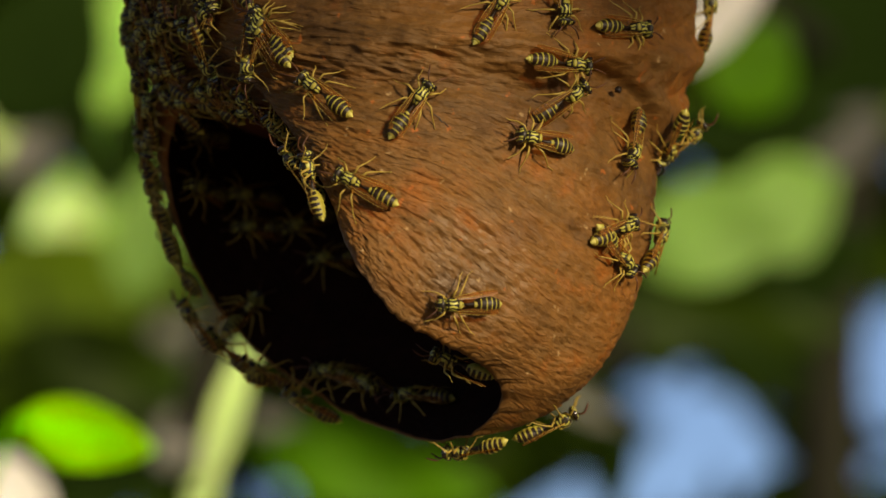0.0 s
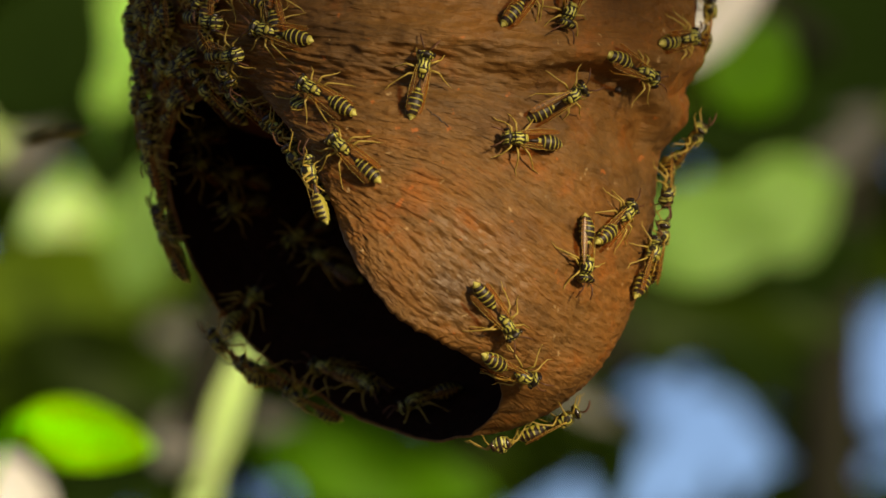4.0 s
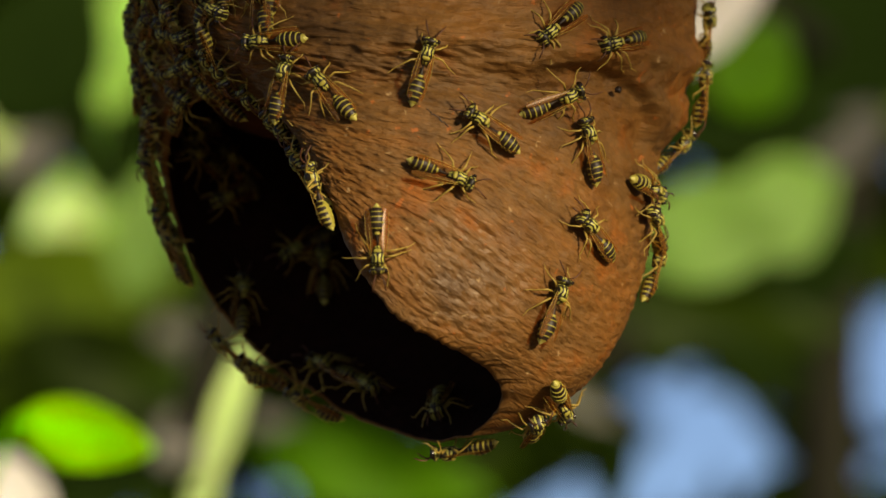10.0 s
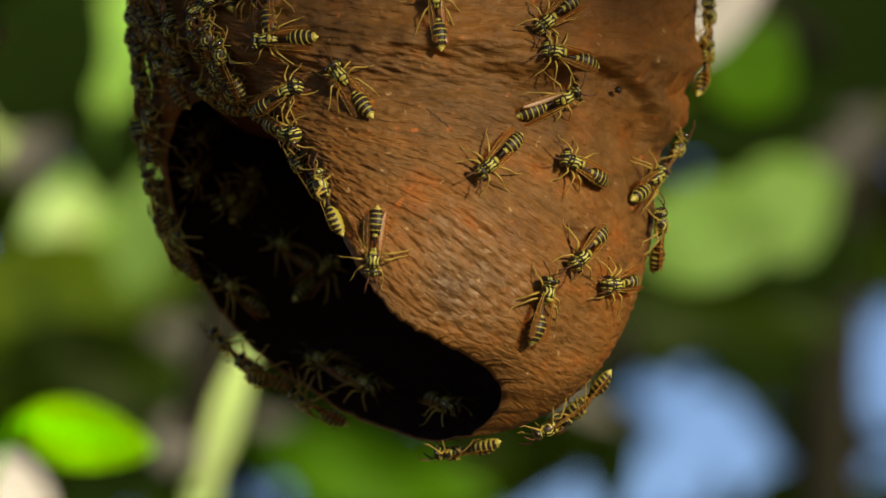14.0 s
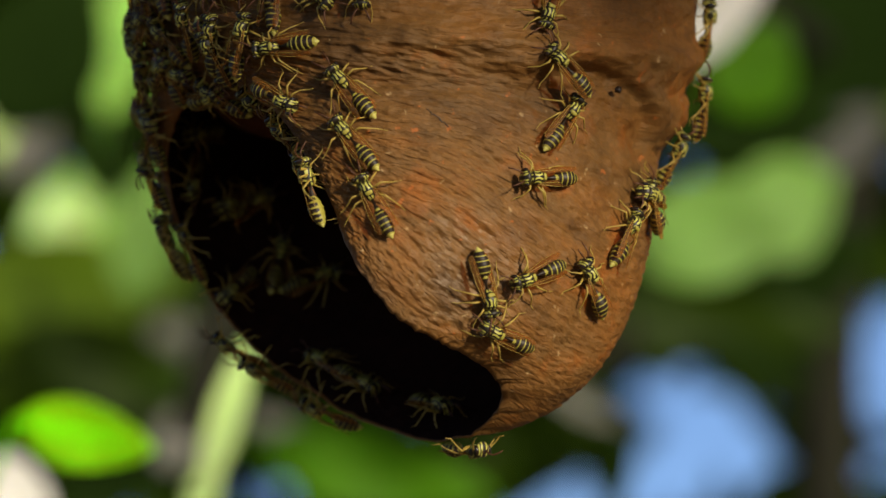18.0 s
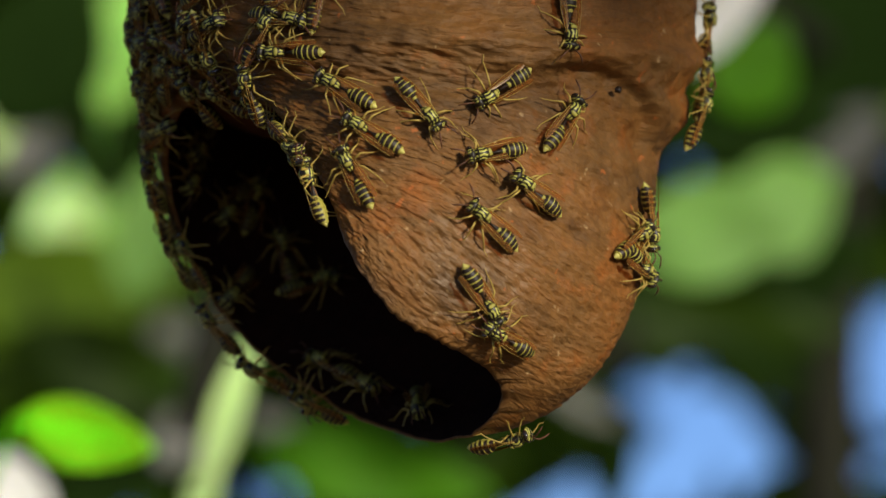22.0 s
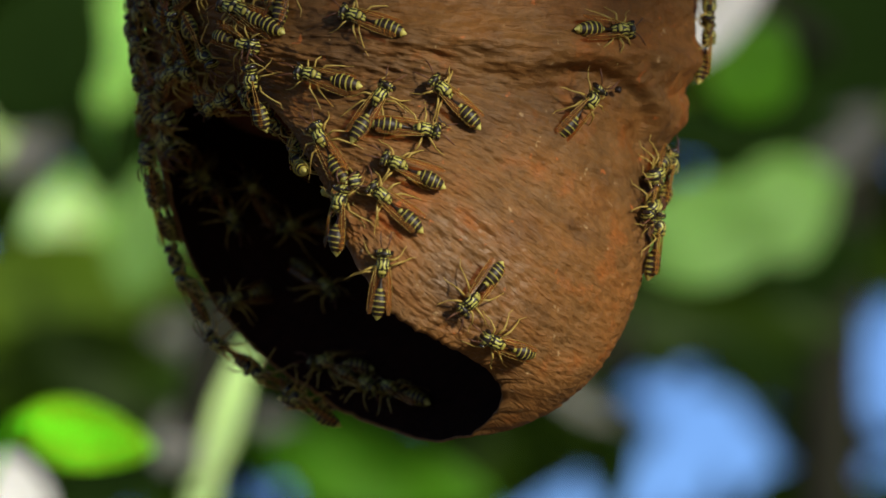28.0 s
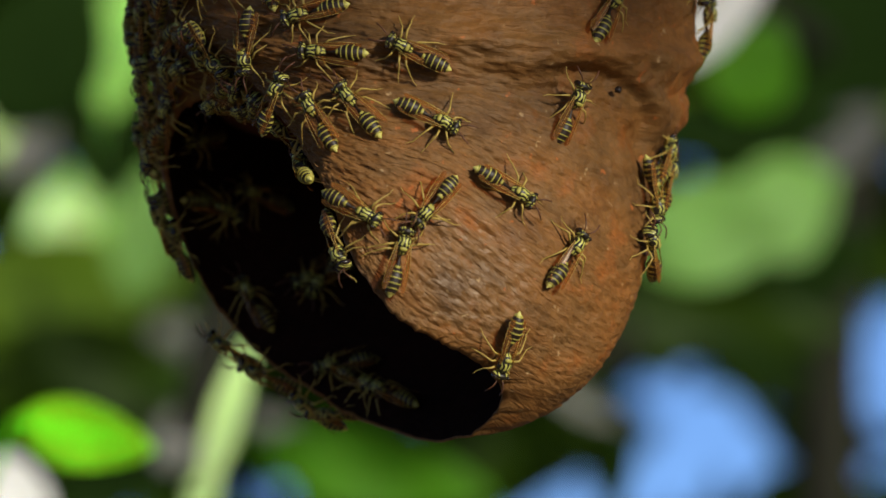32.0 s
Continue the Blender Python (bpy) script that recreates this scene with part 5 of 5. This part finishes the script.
    stroll(next_wasp(), [
        (0, stand(335.6, 0.983, 44)), (0.67, stand(337.6, 0.978, -1)), (1.33, stand(339.7, 0.974, -46)), (2, stand(341.7, 0.969, -90)),
        (3.5, stand(339.1, 0.936, -60)), (6, stand(344.8, 0.981, -83)), (8, stand(338.5, 1, -108)), (8.33, stand(337.3, 0.996, -56)),
        (8.67, stand(336.1, 0.993, -4)), (9, stand(334.9, 0.989, 48)), (11, stand(332.8, 1, 23)), (13, stand(332.3, 1, 23)),
        (14.5, stand(335.1, 0.988, 47)), (15.33, stand(335.4, 0.992, -4)), (16.17, stand(335.6, 0.996, -55)), (17, stand(335.9, 1, -105)),
        (19, stand(335.3, 0.984, -105)), (21, stand(341, 0.98, -155)), (23, stand(344.1, 0.943, -114)), (24.2, stand(344.9, 0.977, -126)),
        (26.5, stand(315, 0.8, -160)), (29, stand(300, 0.5, -180)), (32, stand(300, 0.5, -180))])
    stroll(next_wasp(), [
        (0, stand(345.4, 0.852, -144)), (4, stand(345.8, 0.848, -144)), (4.67, stand(351.2, 0.849, -201)), (5.33, stand(356.6, 0.85, -257)),
        (6, stand(361.9, 0.852, -314)), (6.5, stand(358.1, 0.875, -365)), (7, stand(354.2, 0.898, -416)), (7.5, stand(350.3, 0.921, -466)),
        (9, stand(346.2, 0.907, -499)), (9.67, stand(347, 0.907, -457)), (10.33, stand(347.8, 0.907, -414)), (11, stand(348.6, 0.907, -372)),
        (13, stand(345.6, 0.913, -369)), (14.5, stand(348.6, 0.817, -313)), (15.1, stand(335.7, 0.778, -262)), (15.7, stand(322.9, 0.739, -211)),
        (16.3, stand(310, 0.7, -160)), (20, stand(300, 0.4, -160)), (32, stand(300, 0.4, -160))])
    stroll(next_wasp(), [
        (0, stand(177.7, 0.743, 49)), (10, stand(176.9, 0.756, 55)), (17, stand(176.2, 0.74, 32)), (25, stand(177.2, 0.757, 51)),
        (32, stand(176.1, 0.754, 63))])
    stroll(next_wasp(), [
        (0, stand(141.3, 0.244, 91)), (6, stand(139.9, 0.215, 31)), (9, stand(136.9, 0.156, 24)), (11, stand(138.1, 0.187, 56)),
        (13, stand(139.4, 0.217, 88)), (17, stand(151.1, 0.313, 119)), (19, stand(149.6, 0.306, 110)), (23, stand(153.2, 0.343, 82)),
        (25, stand(151.1, 0.322, 101)), (28, stand(156.4, 0.361, 110)), (30, stand(158.5, 0.382, 61)), (32, stand(154.1, 0.351, 57))])
    stroll(next_wasp(), [
        (0, stand(197.6, 0.928, 114)), (6, stand(201.9, 0.889, 96)), (13, stand(201.3, 0.968, 114)), (19, stand(201.6, 0.971, 139)),
        (25, stand(193.8, 0.806, 130)), (26.5, stand(194.3, 0.882, 91)), (28, stand(194.9, 0.957, 51)), (30, stand(197.2, 0.943, 97)),
        (32, stand(199.4, 0.928, 142))])
    stroll(next_wasp(), [
        (0, stand(225.3, 0.975, 130)), (6, stand(207.2, 1, 117)), (9, stand(208.3, 0.959, 105)), (13, stand(225.5, 0.976, 130)),
        (19, stand(216.6, 0.997, 155)), (23, stand(218.2, 1, 113)), (28, stand(212.2, 1, 113)), (29.33, stand(210.2, 1, 167)),
        (30.67, stand(208.3, 1, 221)), (32, stand(206.4, 1, 276))])
    stroll(next_wasp(), [
        (0, stand(180.1, 0.558, 119)), (2, stand(183.2, 0.55, 66)), (4, stand(186.3, 0.541, 12)), (6, stand(189.4, 0.533, -41)),
        (8.33, stand(185.4, 0.493, -88)), (10.67, stand(181.3, 0.453, -135)), (13, stand(177.2, 0.412, -182)), (15, stand(179.5, 0.454, -124)),
        (17, stand(181.8, 0.496, -66)), (19, stand(184.1, 0.538, -8)), (21, stand(183, 0.551, 38)), (23, stand(181.9, 0.564, 85)),
        (25, stand(180.8, 0.578, 131)), (28, stand(183.2, 0.609, 151)), (32, stand(189.4, 0.414, 98))])
    stroll(next_wasp(), [
        (0, stand(166.6, 0.449, 112)), (6, stand(163.6, 0.338, 84)), (13, stand(158.9, 0.368, 105)), (19, stand(184.3, 0.771, 75)),
        (22, stand(186.6, 0.73, 105)), (25, stand(188.8, 0.69, 136)), (28, stand(188.4, 0.714, 133)), (32, stand(191.6, 0.766, 133))])
    stroll(next_wasp(), [
        (0, stand(232.5, 0.993, 143)), (8, stand(237.1, 0.993, 122)), (19, stand(238.2, 1, 122)), (21, stand(232.1, 0.993, 118)),
        (25, stand(224.3, 1, 117)), (28, stand(227.5, 1, 117)), (32, stand(232.1, 0.993, 122))])
    stroll(next_wasp(), [
        (0, perch(347, 574, 190, 121)), (4, perch(302, 440, 190, 109)), (9, perch(305, 449, 190, 110)), (13, perch(320, 441, 190, 107)),
        (19, perch(336, 444, 190, 107)), (23, perch(336, 467, 190, 114)), (28, perch(335, 519, 190, 114)), (32, perch(315, 437, 190, 104))])
    stroll(next_wasp(), [
        (0, perch(400, 620, 225, 132)), (6, perch(405, 624, 225, 132)), (13, perch(407, 622, 225, 132)), (19, perch(419, 624, 225, 144)),
        (21, perch(384, 583, 225, 126)), (23, perch(381, 580, 225, 125)), (25, perch(373, 566, 225, 124)), (28, perch(405, 622, 225, 141)),
        (32, perch(409, 622, 225, 141))])
    stroll(next_wasp(), [
        (0, perch(470, 661, 225, 151)), (6, perch(467, 661, 225, 150)), (13, perch(464, 660, 225, 147)), (19, perch(470, 665, 225, 149)),
        (23, perch(464, 665, 225, 147)), (28, perch(480, 671, 225, 153)), (32, perch(469, 667, 225, 151))])
    stroll(next_wasp(), [
        (0, perch(544, 716, 200, 145)), (9, perch(548, 714, 200, 146)), (13, perch(550, 718, 200, 145)), (17, perch(578, 735, 200, 152)),
        (21, perch(564, 725, 200, 148)), (23, perch(550, 717, 200, 144)), (28, perch(545, 718, 200, 139)), (32, perch(555, 728, 200, 143))])
    stroll(next_wasp(), [
        (0, stand(285.9, 1, -125, 0, -40)), (9, stand(286.2, 1, -125, 0, -40)), (13, stand(286.2, 1, -125, 0, -40)),
        (15, stand(286.2, 1, -125, 0, -40)), (16.33, stand(289, 1, -176, 0, -17)), (17.67, stand(291.8, 1, -228, 0, 7)),
        (19, stand(294.6, 1, -279, 0, 30)), (20.33, stand(294.1, 1, -337, 0, 8)), (21.67, stand(293.6, 1, -394, 0, -13)),
        (23, stand(293.1, 1, -452, 0, -35)), (25, stand(296.2, 1, -455, 0, -30)), (28, stand(296.6, 1, -480, 0, -30)),
        (29.33, stand(298.2, 1, -538, 0, -12)), (30.67, stand(299.8, 1, -596, 0, 7)), (32, stand(301.5, 1, -655, 0, 25))])
    stroll(next_wasp(), [
        (0, stand(246.1, 1, 125, 0, 10)), (6, stand(233.5, 1, 125)), (13, stand(236.6, 1, 125)), (21, stand(243.2, 1, 125, 0, 5)),
        (28, stand(247.6, 1, 125, 0, 10)), (32, stand(233.9, 1, 125))])
    stroll(next_wasp(), [
        (0, stand(122, 0.22, -155)), (4, stand(118.4, 0.044, -202)), (6, stand(118.2, 0.103, -192)), (9, stand(121.9, 0.12, -185)),
        (13, stand(121.4, 0.116, -186)), (17, stand(119.4, 0.109, -189)), (20, stand(117.4, 0.091, -198)), (23, stand(106.8, 0.094, -203)),
        (23.67, stand(108.3, 0.08, -253)), (24.33, stand(109.8, 0.067, -304)), (25, stand(111.3, 0.053, -354)), (26, stand(113, 0.064, -303)),
        (27, stand(114.8, 0.074, -252)), (28, stand(116.5, 0.084, -201)), (29.33, stand(116.5, 0.052, -252)), (30.67, stand(116.5, 0.02, -303)),
        (32, stand(116.4, -0.012, -354))])
    stroll(next_wasp(), [
        (0, stand(135.8, 0.119, 148)), (13, stand(136.2, 0.133, 101)), (14, stand(127.7, 0.096, 59)), (15, stand(119.1, 0.058, 16)),
        (16, stand(110.6, 0.021, -26)), (17, stand(110.1, 0.13, 34)), (18.5, stand(111, 0.053, 36)), (23, stand(121.1, 0.2, 93)),
        (23.67, stand(122.4, 0.186, 143)), (24.33, stand(123.7, 0.173, 192)), (25, stand(125, 0.159, 242)), (28, stand(128.2, 0.175, 225)),
        (28.67, stand(128.1, 0.177, 278)), (29.33, stand(127.9, 0.18, 331)), (30, stand(127.8, 0.182, 383)), (31, stand(120.1, 0.108, 338)),
        (32, stand(112.4, 0.034, 292))])
    stroll(next_wasp("dim"), [
        (0, stand(234.1, 0.627, 52, 0, 0, True)), (13, stand(231.2, 0.633, 27, 0, 0, True)), (19, stand(232.3, 0.631, 44, 0, 0, True)),
        (23.5, stand(232.9, 0.693, -15, 0, 0, True)), (28, stand(233.6, 0.755, -74, 0, 0, True)), (30, stand(233.7, 0.697, -17, 0, 0, True)),
        (32, stand(233.8, 0.64, 41, 0, 0, True))])
    stroll(next_wasp("dim"), [
        (0, stand(256.8, 0.671, 53, 0, 0, True)), (9, stand(247.9, 0.634, 91, 0, 0, True)), (13, stand(252.5, 0.665, 151, 0, 0, True)),
        (17, stand(257, 0.695, 211, 0, 0, True)), (22, stand(257.8, 0.683, 163, 0, 0, True)), (27, stand(258.6, 0.671, 115, 0, 0, True)),
        (32, stand(259.4, 0.658, 67, 0, 0, True))])
    stroll(next_wasp("dim"), [
        (0, stand(262.9, 0.732, 50, 0, 0, True)), (9, stand(250.6, 0.71, 27, 0, 0, True)), (19, stand(253.3, 0.723, 35, 0, 0, True)),
        (23.33, stand(251.7, 0.742, -12, 0, 0, True)), (27.67, stand(250.2, 0.76, -58, 0, 0, True)), (32, stand(248.6, 0.778, -104, 0, 0, True))])
    stroll(next_wasp("dim"), [
        (0, stand(273.5, 0.645, 34, 0, 0, True)), (9, stand(276.4, 0.687, 20, 0, 0, True)), (12.33, stand(275.2, 0.714, 70, 0, 0, True)),
        (15.67, stand(274, 0.74, 119, 0, 0, True)), (19, stand(272.9, 0.767, 169, 0, 0, True)), (23.5, stand(273.3, 0.712, 110, 0, 0, True)),
        (28, stand(273.6, 0.658, 50, 0, 0, True)), (32, stand(282.8, 0.733, 36, 0, 0, True))])
    stroll(next_wasp("dim"), [
        (0, stand(283.5, 0.677, 50, 0, 0, True)), (5.67, stand(283.1, 0.699, 105, 0, 0, True)), (11.33, stand(282.8, 0.721, 161, 0, 0, True)),
        (17, stand(282.4, 0.743, 216, 0, 0, True)), (25, stand(282.3, 0.757, 230, 0, 0, True)), (27.33, stand(282.8, 0.747, 273, 0, 0, True)),
        (29.67, stand(283.2, 0.736, 316, 0, 0, True)), (32, stand(283.7, 0.725, 359, 0, 0, True))])
    stroll(next_wasp("dim"), [
        (0, stand(271.6, 0.955, -164, 0, 0, True)), (9, stand(269.9, 0.931, -190, 0, 0, True)), (12.33, stand(268.4, 0.925, -243, 0, 0, True)),
        (15.67, stand(266.9, 0.919, -296, 0, 0, True)), (19, stand(265.3, 0.913, -349, 0, 0, True)), (28, stand(269.2, 0.921, -322, 0, 0, True)),
        (30, stand(270.8, 0.912, -281, 0, 0, True)), (32, stand(272.5, 0.903, -240, 0, 0, True))])
    stroll(next_wasp("dim"), [
        (0, stand(303.4, 0.913, -82, 0, 0, True)), (32, stand(303.7, 0.91, -82, 0, 0, True))])
    stroll(next_wasp("dim"), [
        (0, stand(315.9, 0.872, 67, 0, 0, True)), (4.33, stand(317.7, 0.871, 21, 0, 0, True)), (8.67, stand(319.6, 0.87, -25, 0, 0, True)),
        (13, stand(321.4, 0.869, -71, 0, 0, True)), (21, stand(318.3, 0.9, -86, 0, 0, True)), (22.33, stand(316.6, 0.89, -32, 0, 0, True)),
        (23.67, stand(314.9, 0.88, 22, 0, 0, True)), (25, stand(313.1, 0.87, 76, 0, 0, True)), (32, stand(310.4, 0.902, 86, 0, 0, True))])
    stroll(next_wasp("dim"), [
        (0, stand(240.9, 0.781, 63, 0, 0, True)), (9, stand(236, 0.698, 78, 0, 0, True)), (13, stand(235, 0.749, 40, 0, 0, True)),
        (17, stand(233.9, 0.799, 2, 0, 0, True)), (28, stand(236.6, 0.743, 22, 0, 0, True)), (29.33, stand(239.7, 0.761, -24, 0, 0, True)),
        (30.67, stand(242.8, 0.78, -70, 0, 0, True)), (32, stand(245.9, 0.799, -116, 0, 0, True))])
    stroll(next_wasp("dim"), [
        (0, stand(299.6, 0.93, 78, 0, 0, True)), (19, stand(296.6, 0.913, 92, 0, 0, True)), (32, stand(298.6, 0.891, 42, 0, 0, True))])
    stroll(next_wasp(), [
        (0, stand(122.2, 0.225, -158)), (3, stand(120.1, 0.126, -182)), (6, stand(119.7, 0.144, -179)), (8, stand(119.3, 0.051, -189)),
        (32, stand(120, 0.033, -179))])
    stroll(next_wasp(), [
        (0, stand(170.2, 0.904, 100)), (6, stand(190.2, 0.971, 84)), (9, stand(190.5, 1, 85)), (13, stand(164.1, 0.798, 114)),
        (17, stand(180.8, 0.988, 63)), (19, stand(168.2, 0.894, 78)), (19.67, stand(170.4, 0.929, 127)), (20.33, stand(172.6, 0.965, 177)),
        (21, stand(174.8, 1, 226)), (21.67, stand(176.4, 0.987, 177)), (22.33, stand(177.9, 0.975, 127)), (23, stand(179.4, 0.962, 78)),
        (25.5, stand(188.8, 0.981, 33)), (28, stand(198.2, 1, -11)), (30, stand(181.7, 0.954, 47)), (32, stand(165.2, 0.907, 105))])
    stroll(next_wasp(), [
        (0, stand(185.1, 0.984, 164)), (3, stand(208.6, 1, 154)), (4.5, stand(206.7, 1, 102)), (6, stand(204.8, 1, 49)), (7.5, stand(209.9, 1, 82)),
        (9, stand(214.9, 1, 115)), (13, stand(213.1, 0.897, 91)), (17, stand(207.4, 0.819, 47)), (19, stand(196.5, 0.925, 33)),
        (23, stand(198.5, 1, 65)), (25.5, stand(197.4, 1, 25)), (28, stand(196.2, 1, -16)), (30, stand(194.2, 0.997, 42)),
        (32, stand(192.1, 0.993, 100))])
    stroll(next_wasp(), [
        (0, stand(152.5, 0.394, 129)), (3, stand(164, 0.553, 80)), (6, stand(175.6, 0.711, 30)), (9, stand(158.1, 0.368, 34)),
        (11, stand(162.8, 0.452, 55)), (13, stand(150.9, 0.33, 102)), (17, stand(141.3, 0.336, 123)), (21, stand(141.8, 0.276, 95)),
        (23, stand(139.5, 0.264, 59)), (25, stand(138.1, 0.249, 80)), (26, stand(133.8, 0.227, 128)), (27, stand(129.4, 0.205, 175)),
        (28, stand(125.1, 0.183, 222)), (30, stand(139.5, 0.346, 182)), (32, stand(154, 0.508, 141))])
    stroll(next_wasp(), [
        (0, stand(214.4, 0.908, 132)), (6, stand(204, 0.749, 123)), (13, stand(196.3, 0.724, 92)), (15, stand(199.7, 0.749, 143)),
        (17, stand(203, 0.774, 194)), (19, stand(206.4, 0.799, 245)), (21, stand(201.2, 0.802, 194)), (23, stand(195.9, 0.805, 144)),
        (28, stand(198.4, 0.856, 91)), (30, stand(205.5, 0.872, 136)), (32, stand(212.5, 0.888, 181))])
    stroll(next_wasp(), [
        (0, stand(235.3, 0.83, 146)), (9, stand(235.7, 0.917, 138)), (19, stand(235.2, 0.854, 138)), (25, stand(237, 0.906, 135)),
        (32, stand(228.7, 0.85, 137))])
    stroll(next_wasp(), [
        (0, stand(265, 0.3, 60)), (3.7, stand(265, 0.3, 60)), (4.1, aloft(0, 300, 900, 200)), (4.5, aloft(150, 500, -200, 330)),
        (4.9, aloft(600, 330, -620, 370)), (5.1, stand(87.9, 0.549, 500)), (5.5, stand(84.5, 0.487, 501)), (6, stand(82.3, 0.45, 501)),
        (6.5, stand(82, 0.442, 502)), (7.5, stand(83.3, 0.453, 502)), (8.5, stand(82.8, 0.472, 481)), (9.5, stand(78.6, 0.48, 457)),
        (10, stand(77.9, 0.491, 444)), (10.35, aloft(818, 345, -600, 330)), (10.5, aloft(870, 395, -700, 325)), (10.7, aloft(1350, 780, -700, 321)),
        (10.9, aloft(1900, 1200, -500, 320)), (11.4, aloft(2300, 900, 100, 420)), (12, aloft(1700, 300, 900, 510)), (12.8, aloft(1000, 100, 900, 540)),
        (13.4, stand(275, 0.3, 510)), (32, stand(275, 0.3, 510))])
    # the close throng over the mouth and down the shaded flank, shuffling on the spot
    shuffle = random.Random(23)
    for theta, s, heading in CROWD:
        rows, turn = [(0, stand(theta, s, heading, shuffle.uniform(0, 0.8)))], heading
        t = shuffle.uniform(2.0, 6.0)
        while t < 31.0:
            a, b = theta + shuffle.uniform(-2.6, 2.6), s + shuffle.uniform(-0.035, 0.035)
            turn += shuffle.uniform(-38, 38)
            rows.append((t, stand(a, b, turn)))
            hold = t + shuffle.uniform(1.5, 4.0)
            if hold < 31.0:
                rows.append((hold, stand(a + shuffle.uniform(-0.3, 0.3), b, turn + shuffle.uniform(-4, 4))))
            t = hold + shuffle.uniform(0.8, 2.5)
        rows.append((32, stand(theta, s, turn)))
        stroll(next_wasp(), rows)
    # one that hangs head down on the far side of the lip
    stroll(next_wasp(), [
        (0, perch(268, 232, 70, 262)), (5, perch(266, 240, 70, 266)), (9, perch(262, 246, 70, 263)), (14, perch(264, 238, 70, 270)), (19, perch(262, 262, 70, 262)),
        (23, perch(266, 240, 70, 268)), (28, perch(264, 244, 70, 264)), (32, perch(266, 248, 70, 266))])
    # two that fly off and come round to the back of the nest
    walk(next_wasp(), [
        (0, stand(176, 0.5, -60)), (11.7, stand(176, 0.5, -60)), (11.9, aloft(255, 165, 40, 175)), (12.0, aloft(165, 168, 60, 182)), (12.1, aloft(75, 205, 80, 200)),
        (12.4, aloft(-250, 380, 200, 210)), (13.2, aloft(-500, 300, 900, 150, 0.6)), (14.0, aloft(0, 100, 1100, 60, 0.2)), (14.8, stand(262, 0.2, 30)), (32, stand(262, 0.2, 30))])
    walk(WASP, [
        (0, stand(150, 0.97, 200)), (22.2, stand(150, 0.97, 200)), (22.4, aloft(465, 245, -420, 250)), (22.5, aloft(340, 525, -380, 245)), (22.6, aloft(120, 830, -300, 235)),
        (22.9, aloft(-500, 1100, 200, 200)), (23.7, aloft(-700, 700, 1000, 120, 0.6)), (24.6, aloft(0, 100, 1200, 60, 0.2)), (25.4, stand(285, 0.25, 200)), (32, stand(285, 0.25, 200))])


motions()
